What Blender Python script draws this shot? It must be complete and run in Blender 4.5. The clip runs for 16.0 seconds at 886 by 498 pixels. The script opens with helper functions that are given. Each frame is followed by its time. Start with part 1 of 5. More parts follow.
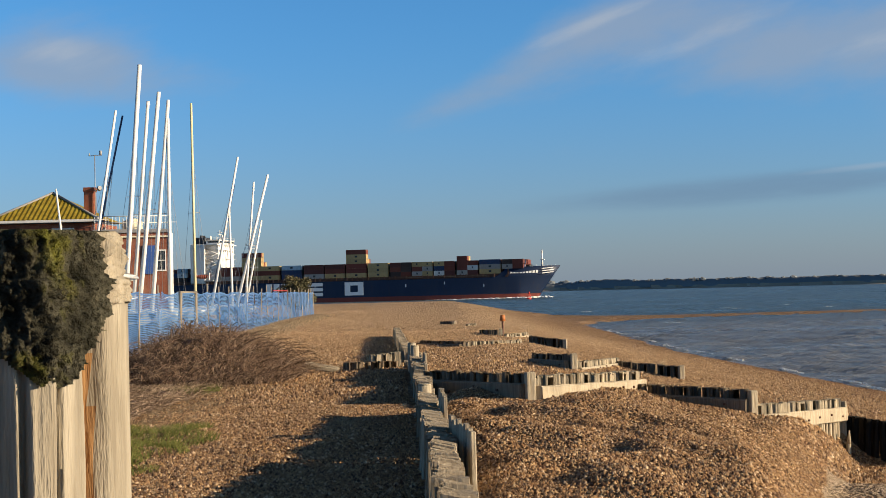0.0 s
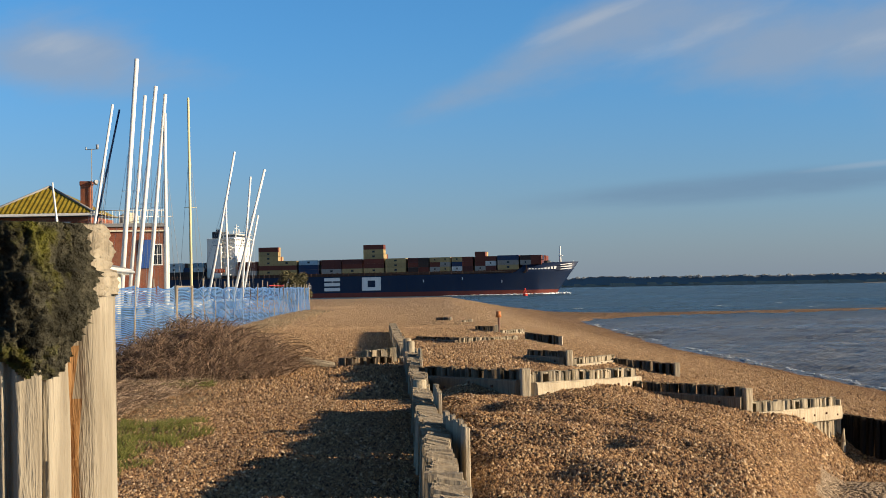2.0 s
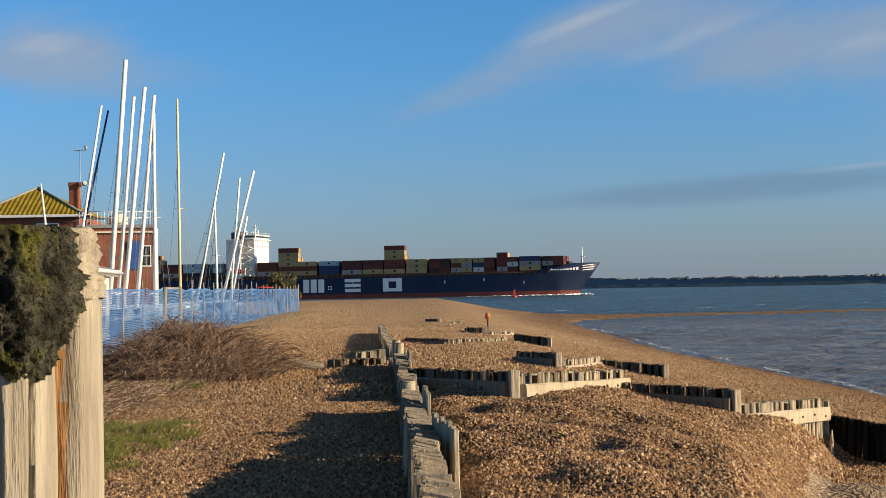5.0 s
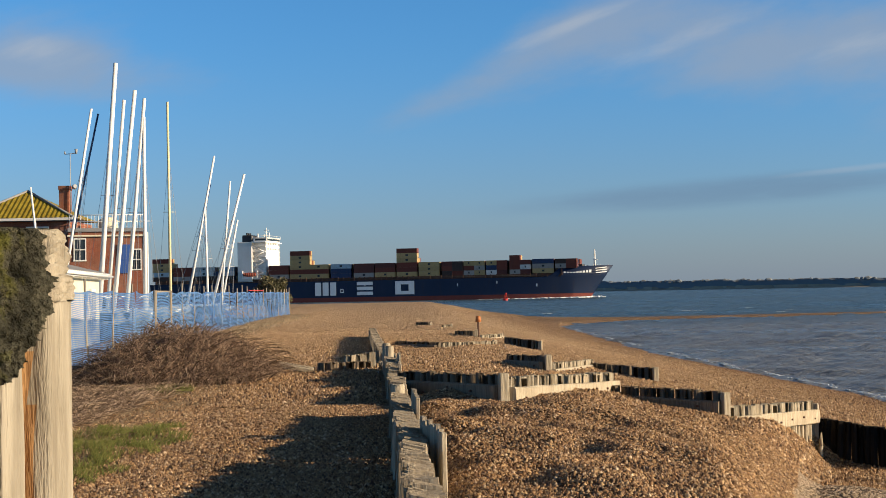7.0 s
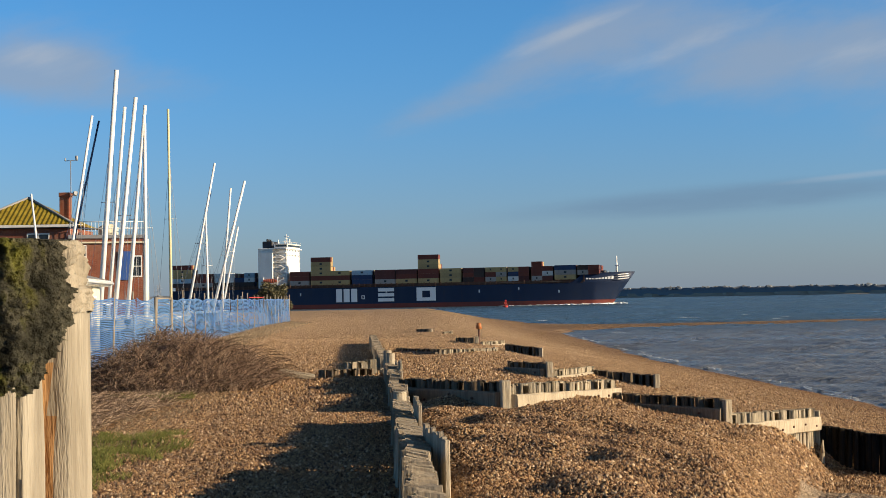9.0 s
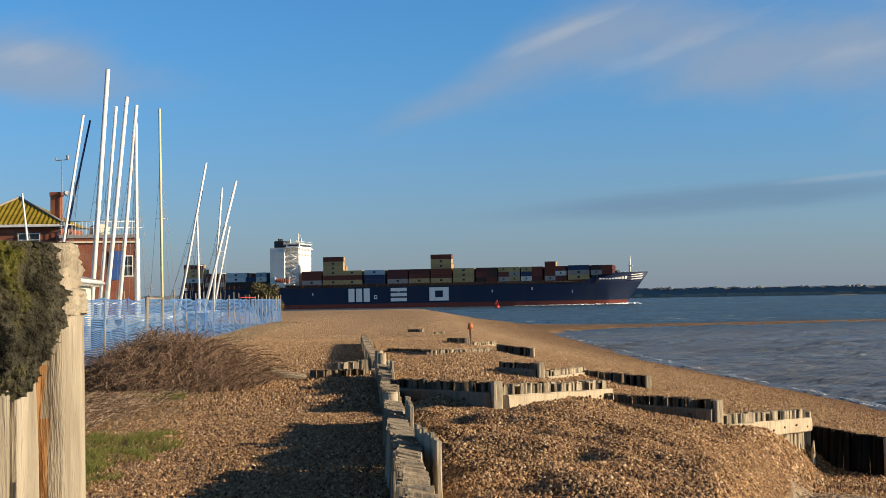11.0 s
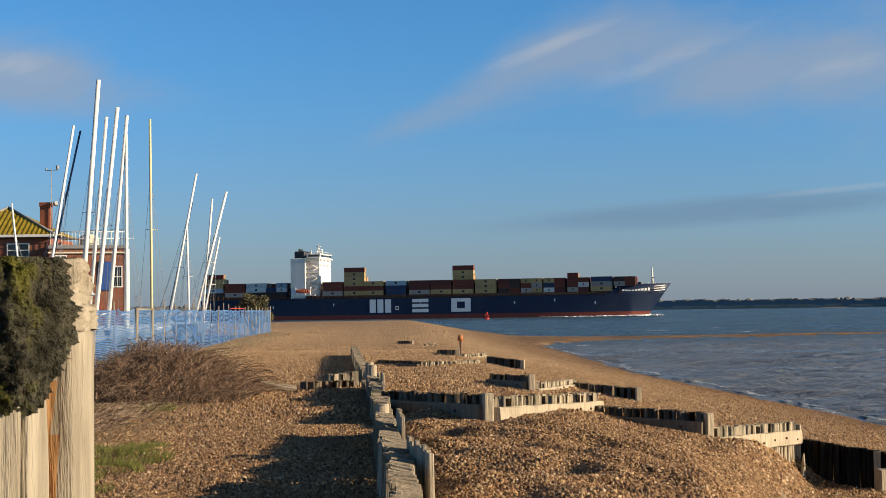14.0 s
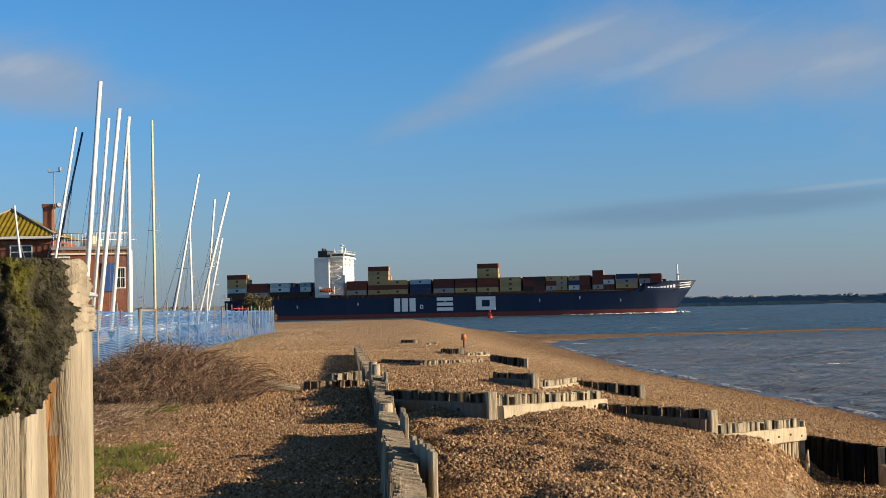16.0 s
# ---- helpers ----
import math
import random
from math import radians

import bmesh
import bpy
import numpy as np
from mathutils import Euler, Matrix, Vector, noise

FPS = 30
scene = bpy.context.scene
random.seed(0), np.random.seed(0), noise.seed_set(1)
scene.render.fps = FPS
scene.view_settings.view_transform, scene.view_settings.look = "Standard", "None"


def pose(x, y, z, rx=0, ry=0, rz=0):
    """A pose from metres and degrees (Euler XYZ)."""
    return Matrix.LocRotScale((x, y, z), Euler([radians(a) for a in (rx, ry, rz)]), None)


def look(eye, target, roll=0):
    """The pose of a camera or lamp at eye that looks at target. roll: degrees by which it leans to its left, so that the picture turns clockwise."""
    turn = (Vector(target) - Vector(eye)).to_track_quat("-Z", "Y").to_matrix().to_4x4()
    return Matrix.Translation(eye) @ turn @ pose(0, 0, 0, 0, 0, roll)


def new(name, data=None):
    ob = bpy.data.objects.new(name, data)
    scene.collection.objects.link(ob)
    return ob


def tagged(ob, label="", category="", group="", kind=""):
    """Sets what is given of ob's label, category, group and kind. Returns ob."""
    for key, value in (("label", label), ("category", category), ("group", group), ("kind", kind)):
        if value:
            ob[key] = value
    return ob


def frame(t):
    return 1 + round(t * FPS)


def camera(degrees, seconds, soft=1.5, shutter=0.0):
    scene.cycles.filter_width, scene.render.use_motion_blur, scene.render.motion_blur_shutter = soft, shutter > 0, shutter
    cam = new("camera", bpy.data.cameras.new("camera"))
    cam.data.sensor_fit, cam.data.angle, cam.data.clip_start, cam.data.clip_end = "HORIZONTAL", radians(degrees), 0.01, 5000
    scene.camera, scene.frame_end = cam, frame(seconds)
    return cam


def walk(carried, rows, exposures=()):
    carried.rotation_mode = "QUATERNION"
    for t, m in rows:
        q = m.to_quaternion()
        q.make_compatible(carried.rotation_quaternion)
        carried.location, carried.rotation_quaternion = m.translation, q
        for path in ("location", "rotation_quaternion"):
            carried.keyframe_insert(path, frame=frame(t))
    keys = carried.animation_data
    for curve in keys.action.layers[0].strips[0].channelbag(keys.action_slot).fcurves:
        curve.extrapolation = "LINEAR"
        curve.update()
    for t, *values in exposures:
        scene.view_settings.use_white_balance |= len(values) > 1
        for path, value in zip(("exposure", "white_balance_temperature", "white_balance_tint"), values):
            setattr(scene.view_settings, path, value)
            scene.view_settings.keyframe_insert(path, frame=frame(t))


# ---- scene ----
# ---- camera and its way ----
EXPO = 0.68
SKY_STRENGTH = 0.061
SKY_LOW, SKY_HIGH, SKY_TOP = (0.75, 0.93, 1.42), (0.58, 1.19, 1.72), (0.44, 0.32, 0.23)
SKY_HAZE, SKY_VEIL, SKY_CLOUD, SKY_BANK = (2.7, 3.5, 4.8), (3.1, 3.8, 4.9), (4.6, 5.1, 5.8), (1.6, 2.6, 3.9)
cam = camera(36.18, 16.0, soft=0.8)
# seconds, sideways and height of the eye, heading to the right, upward tilt, lean
WAY = [
    (0.0, 0.0000, 1.5000, 0.000, 1.790, 1.399), (0.5, 0.0058, 1.5013, 0.089, 1.746, 1.345),
    (1.0, 0.0167, 1.4951, 0.025, 1.554, 1.394), (1.5, 0.0194, 1.4917, -0.049, 1.449, 1.255),
    (2.0, 0.0107, 1.4981, 0.139, 1.620, 1.062), (2.5, 0.0106, 1.4983, 0.075, 1.620, 1.043),
    (3.0, 0.0069, 1.4996, 0.052, 1.745, 1.129), (3.5, 0.0018, 1.4997, 0.258, 1.742, 1.137),
    (4.0, 0.0055, 1.5002, 0.441, 1.670, 1.040), (6.5, 0.0281, 1.5004, 0.848, 1.739, 1.131),
    (7.0, 0.0379, 1.4981, 0.971, 1.804, 1.096), (7.5, 0.0427, 1.4979, 0.777, 1.812, 1.090),
    (8.0, 0.0308, 1.4989, 0.443, 1.891, 1.139), (8.5, 0.0177, 1.5016, 0.738, 2.088, 1.136),
    (11.0, 0.0119, 1.5068, 1.332, 2.094, 1.001), (11.5, 0.0082, 1.5082, 1.601, 2.156, 1.021),
    (12.0, 0.0116, 1.5087, 1.681, 2.182, 0.934), (12.5, 0.0076, 1.5081, 1.712, 2.211, 0.913),
    (13.0, 0.0024, 1.5080, 1.765, 2.265, 0.841), (13.5, -0.0097, 1.5112, 1.867, 2.385, 0.856),
    (14.0, -0.0125, 1.5133, 1.772, 2.574, 0.834), (14.5, -0.0128, 1.5137, 1.622, 2.525, 1.069),
    (15.0, -0.0113, 1.5131, 1.595, 2.630, 1.025), (15.5, -0.0082, 1.5143, 1.481, 2.557, 1.121),
    (16.0, -0.0067, 1.5124, 1.651, 2.529, 1.226)]


def aim(x, z, heading, tilt, lean):
    a, b = radians(heading), radians(tilt)
    eye = Vector((x, 0, z))
    return look(eye, eye + Vector((math.sin(a) * math.cos(b), math.cos(a) * math.cos(b), math.sin(b))), -lean)


walk(cam, [(t, aim(*v)) for t, *v in WAY], [(0.0, EXPO), (16.0, EXPO)])

# ---- sky and sun ----
SUN_AZ, SUN_EL = radians(104), radians(15)      # clockwise from straight ahead
sun = new("sun", bpy.data.lights.new("sun", "SUN"))
sun.data.energy, sun.data.angle, sun.data.color = 5.0, radians(0.53), (1.0, 0.79, 0.53)
to_sun = Vector((math.sin(SUN_AZ) * math.cos(SUN_EL), math.cos(SUN_AZ) * math.cos(SUN_EL), math.sin(SUN_EL)))
sun.matrix_world = to_sun.to_track_quat("Z", "Y").to_matrix().to_4x4()

world = bpy.data.worlds.new("sky")
scene.world = world
world.use_nodes = True
wt = world.node_tree
wt.nodes.clear()


def wnode(kind):
    return wt.nodes.new(kind)


def wmath(op, a, b=None, c=None):
    n = wnode("ShaderNodeMath")
    n.operation = op
    for i, v in enumerate((a, b, c)):
        if v is None:
            continue
        if isinstance(v, (int, float)):
            n.inputs[i].default_value = v
        else:
            wt.links.new(v, n.inputs[i])
    return n.outputs[0]


sky = wnode("ShaderNodeTexSky")
sky.sky_type, sky.sun_disc = "NISHITA", False
sky.sun_elevation, sky.sun_rotation, sky.altitude = SUN_EL, SUN_AZ, 0
sky.air_density, sky.dust_density, sky.ozone_density = 1.0, 0.6, 2.5
coord = wnode("ShaderNodeTexCoord")
split = wnode("ShaderNodeSeparateXYZ")
wt.links.new(coord.outputs["Generated"], split.inputs[0])
ahead = wmath("MAXIMUM", split.outputs[1], 0.05)
sx, sz = wmath("DIVIDE", split.outputs[0], ahead), wmath("DIVIDE", split.outputs[2], ahead)


def cloud_noise(ax, az, scale, detail, rough, shift):
    comb = wnode("ShaderNodeCombineXYZ")
    wt.links.new(wmath("MULTIPLY", wmath("ADD", wmath("MULTIPLY", sx, math.cos(ax)), wmath("MULTIPLY", sz, math.sin(ax))), 1.0), comb.inputs[0])
    wt.links.new(wmath("MULTIPLY", wmath("SUBTRACT", wmath("MULTIPLY", sz, math.cos(ax)), wmath("MULTIPLY", sx, math.sin(ax))), az), comb.inputs[1])
    comb.inputs[2].default_value = shift
    n = wnode("ShaderNodeTexNoise")
    n.inputs["Scale"].default_value, n.inputs["Detail"].default_value, n.inputs["Roughness"].default_value = scale, detail, rough
    wt.links.new(comb.outputs[0], n.inputs["Vector"])
    return n.outputs["Fac"]


def patch(cx, cz, rx, rz, lean=0.0):
    dx, dz = wmath("SUBTRACT", sx, cx), wmath("SUBTRACT", sz, cz)
    a = wmath("DIVIDE", wmath("ADD", wmath("MULTIPLY", dx, math.cos(lean)), wmath("MULTIPLY", dz, math.sin(lean))), rx)
    b = wmath("DIVIDE", wmath("SUBTRACT", wmath("MULTIPLY", dz, math.cos(lean)), wmath("MULTIPLY", dx, math.sin(lean))), rz)
    d = wmath("ADD", wmath("MULTIPLY", a, a), wmath("MULTIPLY", b, b))
    return wmath("POWER", 2.718, wmath("MULTIPLY", d, -1.0))


def ramp(value, lo, hi):
    n = wnode("ShaderNodeMapRange")
    n.interpolation_type = "SMOOTHSTEP"
    wt.links.new(value, n.inputs[0])
    n.inputs[1].default_value, n.inputs[2].default_value = lo, hi
    return n.outputs[0]


def over(fac, under, colour):
    n = wnode("ShaderNodeMix")
    n.data_type = "RGBA"
    wt.links.new(fac, n.inputs[0])
    wt.links.new(under, n.inputs[6])
    n.inputs[7].default_value = (*colour, 1)
    return n.outputs[2]


streak = cloud_noise(0.33, 4.0, 9.0, 9.0, 0.60, 0.0)
soft_n = cloud_noise(0.22, 2.4, 7.0, 7.0, 0.58, 3.7)
flat_n = cloud_noise(0.04, 7.0, 8.0, 6.0, 0.6, 8.1)
veils = wmath("ADD", wmath("ADD", patch(0.29, 0.180, 0.17, 0.044, 0.06), wmath("MULTIPLY", patch(0.12, 0.196, 0.09, 0.024, 0.34), 0.6)),
              wmath("ADD", wmath("MULTIPLY", patch(0.01, 0.138, 0.06, 0.014, 0.40), 0.5), wmath("MULTIPLY", patch(-0.275, 0.174, 0.095, 0.030, -0.10), 1.15)))
region = wmath("ADD", wmath("ADD", patch(0.112, 0.195, 0.062, 0.008, 0.36), wmath("MULTIPLY", patch(0.21, 0.188, 0.09, 0.012, 0.34), 0.9)),
               wmath("ADD", wmath("MULTIPLY", patch(0.33, 0.178, 0.07, 0.014, 0.2), 0.75), wmath("MULTIPLY", patch(-0.275, 0.182, 0.065, 0.017, -0.10), 0.8)))


def ragged(shape, n, depth, lo, hi, most):
    """A cloud whose edge is torn by noise n."""
    torn = wmath("ADD", shape, wmath("MULTIPLY", wmath("SUBTRACT", n, 0.5), depth))
    return wmath("MULTIPLY", ramp(torn, lo, hi), most)


cirrus = ragged(region, streak, 1.5, 0.40, 1.30, 0.62)
veil = ragged(veils, soft_n, 1.5, 0.18, 1.10, 0.74)
bank = wmath("MULTIPLY", ramp(wmath("MULTIPLY", patch(0.24, 0.071, 0.19, 0.012, 0.06), wmath("ADD", flat_n, 0.35)), 0.20, 0.80), 0.6)
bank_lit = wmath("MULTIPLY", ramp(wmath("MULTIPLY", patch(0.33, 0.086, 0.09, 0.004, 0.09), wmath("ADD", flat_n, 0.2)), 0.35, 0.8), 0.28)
haze = wmath("MULTIPLY", wmath("POWER", 2.718, wmath("MULTIPLY", wmath("ABSOLUTE", sz), -22.0)), 0.5)
plain = wnode("ShaderNodeRGB")
plain.outputs[0].default_value = (*SKY_LOW, 1)
blue = over(ramp(split.outputs[2], -0.01, 0.22), plain.outputs[0], SKY_HIGH)
graded_tint = over(ramp(split.outputs[2], 0.2, 0.75), blue, SKY_TOP)
graded = wnode("ShaderNodeMix")
graded.data_type, graded.blend_type = "RGBA", "MULTIPLY"
graded.inputs[0].default_value = 1.0
wt.links.new(sky.outputs[0], graded.inputs[6])
wt.links.new(graded_tint, graded.inputs[7])
tone = over(haze, graded.outputs[2], SKY_HAZE)
tone = over(veil, tone, SKY_VEIL)
tone = over(cirrus, tone, SKY_CLOUD)
tone = over(bank, tone, SKY_BANK)
tone = over(bank_lit, tone, SKY_CLOUD)
back = wnode("ShaderNodeBackground")
back.inputs[1].default_value = SKY_STRENGTH
wt.links.new(tone, back.inputs[0])
wt.links.new(back.outputs[0], wnode("ShaderNodeOutputWorld").inputs[0])

# ---- materials ----


class Mat:
    """A node material with a few shorthands."""

    def __init__(self, name, rough=0.8, metal=0.0, spec=0.4):
        self.m = bpy.data.materials.new(name)
        self.m.use_nodes = True
        self.t = self.m.node_tree
        self.b = self.t.nodes["Principled BSDF"]
        self.b.inputs["Roughness"].default_value = rough
        self.b.inputs["Metallic"].default_value = metal
        self.b.inputs["Specular IOR Level"].default_value = spec
        self.tc = self.t.nodes.new("ShaderNodeTexCoord").outputs["Object"]

    def put(self, socket, v):
        if isinstance(v, bpy.types.NodeSocket):
            self.t.links.new(v, socket)
        elif isinstance(v, tuple) and len(v) == 3 and socket.type == "RGBA":
            socket.default_value = (*v, 1)
        else:
            socket.default_value = v

    def world_pos(self):
        return self.t.nodes.new("ShaderNodeNewGeometry").outputs["Position"]

    def rand(self):
        return self.t.nodes.new("ShaderNodeObjectInfo").outputs["Random"]

    def island(self):
        return self.t.nodes.new("ShaderNodeNewGeometry").outputs["Random Per Island"]

    def attr(self, name):
        n = self.t.nodes.new("ShaderNodeAttribute")
        n.attribute_name = name
        return n.outputs["Fac"]

    def scaled(self, vec, s):
        n = self.t.nodes.new("ShaderNodeMapping")
        self.put(n.inputs[0], vec)
        n.inputs["Scale"].default_value = s
        return n.outputs[0]

    def noise(self, scale, detail=4, rough=0.55, vec=None):
        n = self.t.nodes.new("ShaderNodeTexNoise")
        self.put(n.inputs["Vector"], vec or self.tc)
        n.inputs["Scale"].default_value, n.inputs["Detail"].default_value, n.inputs["Roughness"].default_value = scale, detail, rough
        return n.outputs["Fac"]

    def cells(self, scale, vec=None, out="Color", feature="F1", randomness=1.0):
        n = self.t.nodes.new("ShaderNodeTexVoronoi")
        n.feature = feature
        self.put(n.inputs["Vector"], vec or self.tc)
        n.inputs["Scale"].default_value = scale
        n.inputs["Randomness"].default_value = randomness
        return n.outputs[out]

    def math(self, op, a, b=0.0):
        n = self.t.nodes.new("ShaderNodeMath")
        n.operation = op
        self.put(n.inputs[0], a)
        self.put(n.inputs[1], b)
        return n.outputs[0]

    def range(self, v, a, b, c=0.0, d=1.0):
        n = self.t.nodes.new("ShaderNodeMapRange")
        self.put(n.inputs[0], v)
        for i, k in enumerate((a, b, c, d)):
            n.inputs[i + 1].default_value = k
        return n.outputs[0]

    def mix(self, fac, a, b, blend="MIX"):
        n = self.t.nodes.new("ShaderNodeMix")
        n.data_type, n.blend_type = "RGBA", blend
        self.put(n.inputs[0], fac)
        self.put(n.inputs[6], a)
        self.put(n.inputs[7], b)
        return n.outputs[2]

    def ramp(self, v, stops):
        n = self.t.nodes.new("ShaderNodeValToRGB")
        self.put(n.inputs[0], v)
        e = n.color_ramp.elements
        while len(e) < len(stops):
            e.new(0.5)
        for el, (p, c) in zip(e, stops):
            el.position, el.color = p, (*c, 1)
        return n.outputs[0]

    def split(self, vec, i):
        n = self.t.nodes.new("ShaderNodeSeparateXYZ")
        self.put(n.inputs[0], vec)
        return n.outputs[i]

    def colour(self, v):
        self.put(self.b.inputs["Base Color"], v)
        return self

    def rough(self, v):
        self.put(self.b.inputs["Roughness"], v)
        return self

    def bump(self, h, strength, dist):
        n = self.t.nodes.new("ShaderNodeBump")
        n.inputs["Strength"].default_value, n.inputs["Distance"].default_value = strength, dist
        self.put(n.inputs["Height"], h)
        if self.b.inputs["Normal"].is_linked:
            self.t.links.new(self.b.inputs["Normal"].links[0].from_socket, n.inputs["Normal"])
        self.put(self.b.inputs["Normal"], n.outputs[0])
        return self


PEBBLES = [(0.0, (0.03, 0.018, 0.012)), (0.16, (0.17, 0.09, 0.045)), (0.36, (0.52, 0.34, 0.16)), (0.52, (0.20, 0.115, 0.06)),
           (0.70, (0.74, 0.54, 0.28)), (0.86, (0.27, 0.175, 0.105)), (1.0, (0.93, 0.77, 0.50))]



def make_shingle():
    m = Mat("shingle", 0.85, spec=0.25)
    p = m.world_pos()
    near, wide = m.cells(30, p), m.cells(13, p)
    tint = m.ramp(m.split(near, 0), PEBBLES)
    tint = m.mix(0.22, tint, m.ramp(m.split(wide, 1), PEBBLES))
    clump = m.cells(5.0, p)
    tint = m.mix(m.range(m.split(clump, 2), 0.0, 1.0, 0.0, 0.38), tint, (0.24, 0.135, 0.055))
    patches = m.range(m.noise(0.35, 5, 0.6, p), 0.4, 0.7)
    tint = m.mix(m.math("MULTIPLY", patches, 0.22), tint, (0.22, 0.14, 0.07), "MIX")
    tint = m.mix(m.range(m.noise(1.7, 3, 0.6, p), 0.5, 0.75, 0, 0.25), tint, (0.62, 0.45, 0.24))
    # Paler with distance: the far beach's sunlit brightness is put into the colour.
    far_bright = m.math("MULTIPLY", m.range(m.split(p, 1), 24, 90, 0.0, 0.75), m.range(m.split(p, 2), -2.4, -1.2))
    tint = m.mix(far_bright, tint, m.mix(m.noise(3, 4, 0.6, p), (0.56, 0.40, 0.22), (0.78, 0.60, 0.37)))
    wet = m.range(m.math("ADD", m.split(p, 2), m.math("MULTIPLY", m.noise(0.5, 3, 0.5, p), 0.8)), -3.15, -2.4, 0.62, 0.0)
    tint = m.mix(wet, tint, (0.17, 0.10, 0.06))
    sand = m.range(m.math("ADD", m.attr("sand"), m.math("MULTIPLY", m.noise(2.5, 6, 0.7, p), 0.9)), 0.85, 1.1)
    tint = m.mix(sand, tint, m.mix(m.noise(5, 5, 0.6, p), (0.46, 0.37, 0.24), (0.60, 0.50, 0.35)))
    soil = m.range(m.math("ADD", m.attr("soil"), m.math("MULTIPLY", m.noise(1.2, 5, 0.65, p), 0.7)), 0.75, 1.15)
    tint = m.mix(soil, tint, m.mix(m.noise(7, 4, 0.6, p), (0.10, 0.085, 0.04), (0.16, 0.15, 0.06)))
    tracks = m.noise(1.0, 5, 0.6, m.scaled(p, (0.035, 0.22, 0.3)))
    far = m.math("MULTIPLY", m.range(m.split(p, 1), 70, 130), m.range(tracks, 0.42, 0.62))
    tint = m.mix(m.math("MULTIPLY", far, 0.55), tint, (0.50, 0.36, 0.21))
    m.colour(m.mix(1.0, tint, (0.96, 0.88, 0.89), "MULTIPLY"))
    stones = m.cells(30, p, "Distance")
    m.bump(m.noise(5.5, 5, 0.65, p), 1.0, 0.13)
    m.bump(m.math("SUBTRACT", 1.0, stones), 1.0, 0.07)
    m.bump(m.math("SUBTRACT", 1.0, m.cells(13, p, "Distance")), 1.0, 0.10)
    return m.m


def make_pebble():
    m = Mat("pebble", 0.75, spec=0.35)
    tint = m.ramp(m.island(), PEBBLES)
    p = m.world_pos()
    tint = m.mix(m.range(m.noise(0.4, 4, 0.6, p), 0.4, 0.7, 0, 0.35), tint, (0.20, 0.13, 0.07))
    # Stones lighten up the beach too, sunlit brightness put into their colour.
    far_bright = m.math("MULTIPLY", m.range(m.split(p, 1), 24, 90, 0.0, 0.7), m.range(m.split(p, 2), -2.4, -1.2))
    tint = m.mix(far_bright, tint, m.mix(m.island(), (0.56, 0.40, 0.22), (0.82, 0.64, 0.40)))
    tint = m.mix(m.range(m.split(p, 2), -3.1, -2.4, 0.55, 0.0), tint, (0.18, 0.105, 0.06))
    m.colour(m.mix(1.0, tint, (0.96, 0.88, 0.89), "MULTIPLY"))
    return m.m


def make_timber(name, light, dark, moss=0.0):
    m = Mat(name, 0.88, spec=0.2)
    grain = m.noise(9, 6, 0.65, m.scaled(m.tc, (4.0, 4.0, 0.35)))
    blot = m.noise(2.2, 4, 0.6, m.world_pos())
    tint = m.mix(m.range(grain, 0.3, 0.72), dark, light)
    tint = m.mix(m.range(m.rand(), 0, 1, 0.0, 0.32), tint, tuple(c * 0.6 for c in light))
    tint = m.mix(m.range(blot, 0.5, 0.75, 0, 0.32), tint, tuple(c * 0.5 for c in dark))
    if moss:
        tint = m.mix(m.range(m.noise(5, 5, 0.6), 0.5, 0.68, 0, moss), tint, (0.07, 0.08, 0.02))
    m.colour(tint)
    m.bump(grain, 0.7, 0.02)
    return m.m


def make_paint(name, base, rough=0.45, dirt=(0.12, 0.09, 0.06), amount=0.35, scale=0.6, streak=True):
    m = Mat(name, rough, spec=0.4)
    v = m.scaled(m.tc, (1.0, 1.0, 0.2)) if streak else m.tc
    n = m.noise(scale, 6, 0.65, v)
    fine = m.noise(scale * 7, 4, 0.6)
    tint = m.mix(m.range(n, 0.48, 0.78, 0, amount), base, dirt)
    tint = m.mix(m.range(fine, 0.3, 0.7, 0, 0.18), tint, tuple(c * 0.7 for c in base))
    return m.colour(tint).rough(m.range(fine, 0.2, 0.8, rough - 0.08, min(rough + 0.15, 1))).m


def make_box_paint(name, base):
    m = Mat(name, 0.6, spec=0.3)
    tint = m.mix(m.range(m.rand(), 0, 1, 0, 0.4), base, tuple(c * 0.5 for c in base))
    tint = m.mix(m.range(m.noise(0.7, 5, 0.65), 0.5, 0.8, 0, 0.5), tint, (0.13, 0.06, 0.035))
    return m.colour(tint).m


def make_brick():
    m = Mat("brick", 0.9, spec=0.2)
    n = m.t.nodes.new("ShaderNodeTexBrick")
    v = m.t.nodes.new("ShaderNodeMapping")
    m.put(v.inputs[0], m.tc)
    v.inputs["Rotation"].default_value = (radians(90), 0, 0)
    m.put(n.inputs["Vector"], v.outputs[0])
    m.put(n.inputs["Color1"], (0.30, 0.085, 0.045))
    m.put(n.inputs["Color2"], (0.20, 0.05, 0.03))
    m.put(n.inputs["Mortar"], (0.30, 0.22, 0.16))
    n.inputs["Scale"].default_value = 1.0
    n.inputs["Brick Width"].default_value, n.inputs["Row Height"].default_value, n.inputs["Mortar Size"].default_value = 0.225, 0.075, 0.008
    tint = m.mix(m.range(m.noise(0.8, 5, 0.6), 0.35, 0.7, 0, 0.5), n.outputs[0], (0.12, 0.045, 0.03))
    return m.colour(tint).m


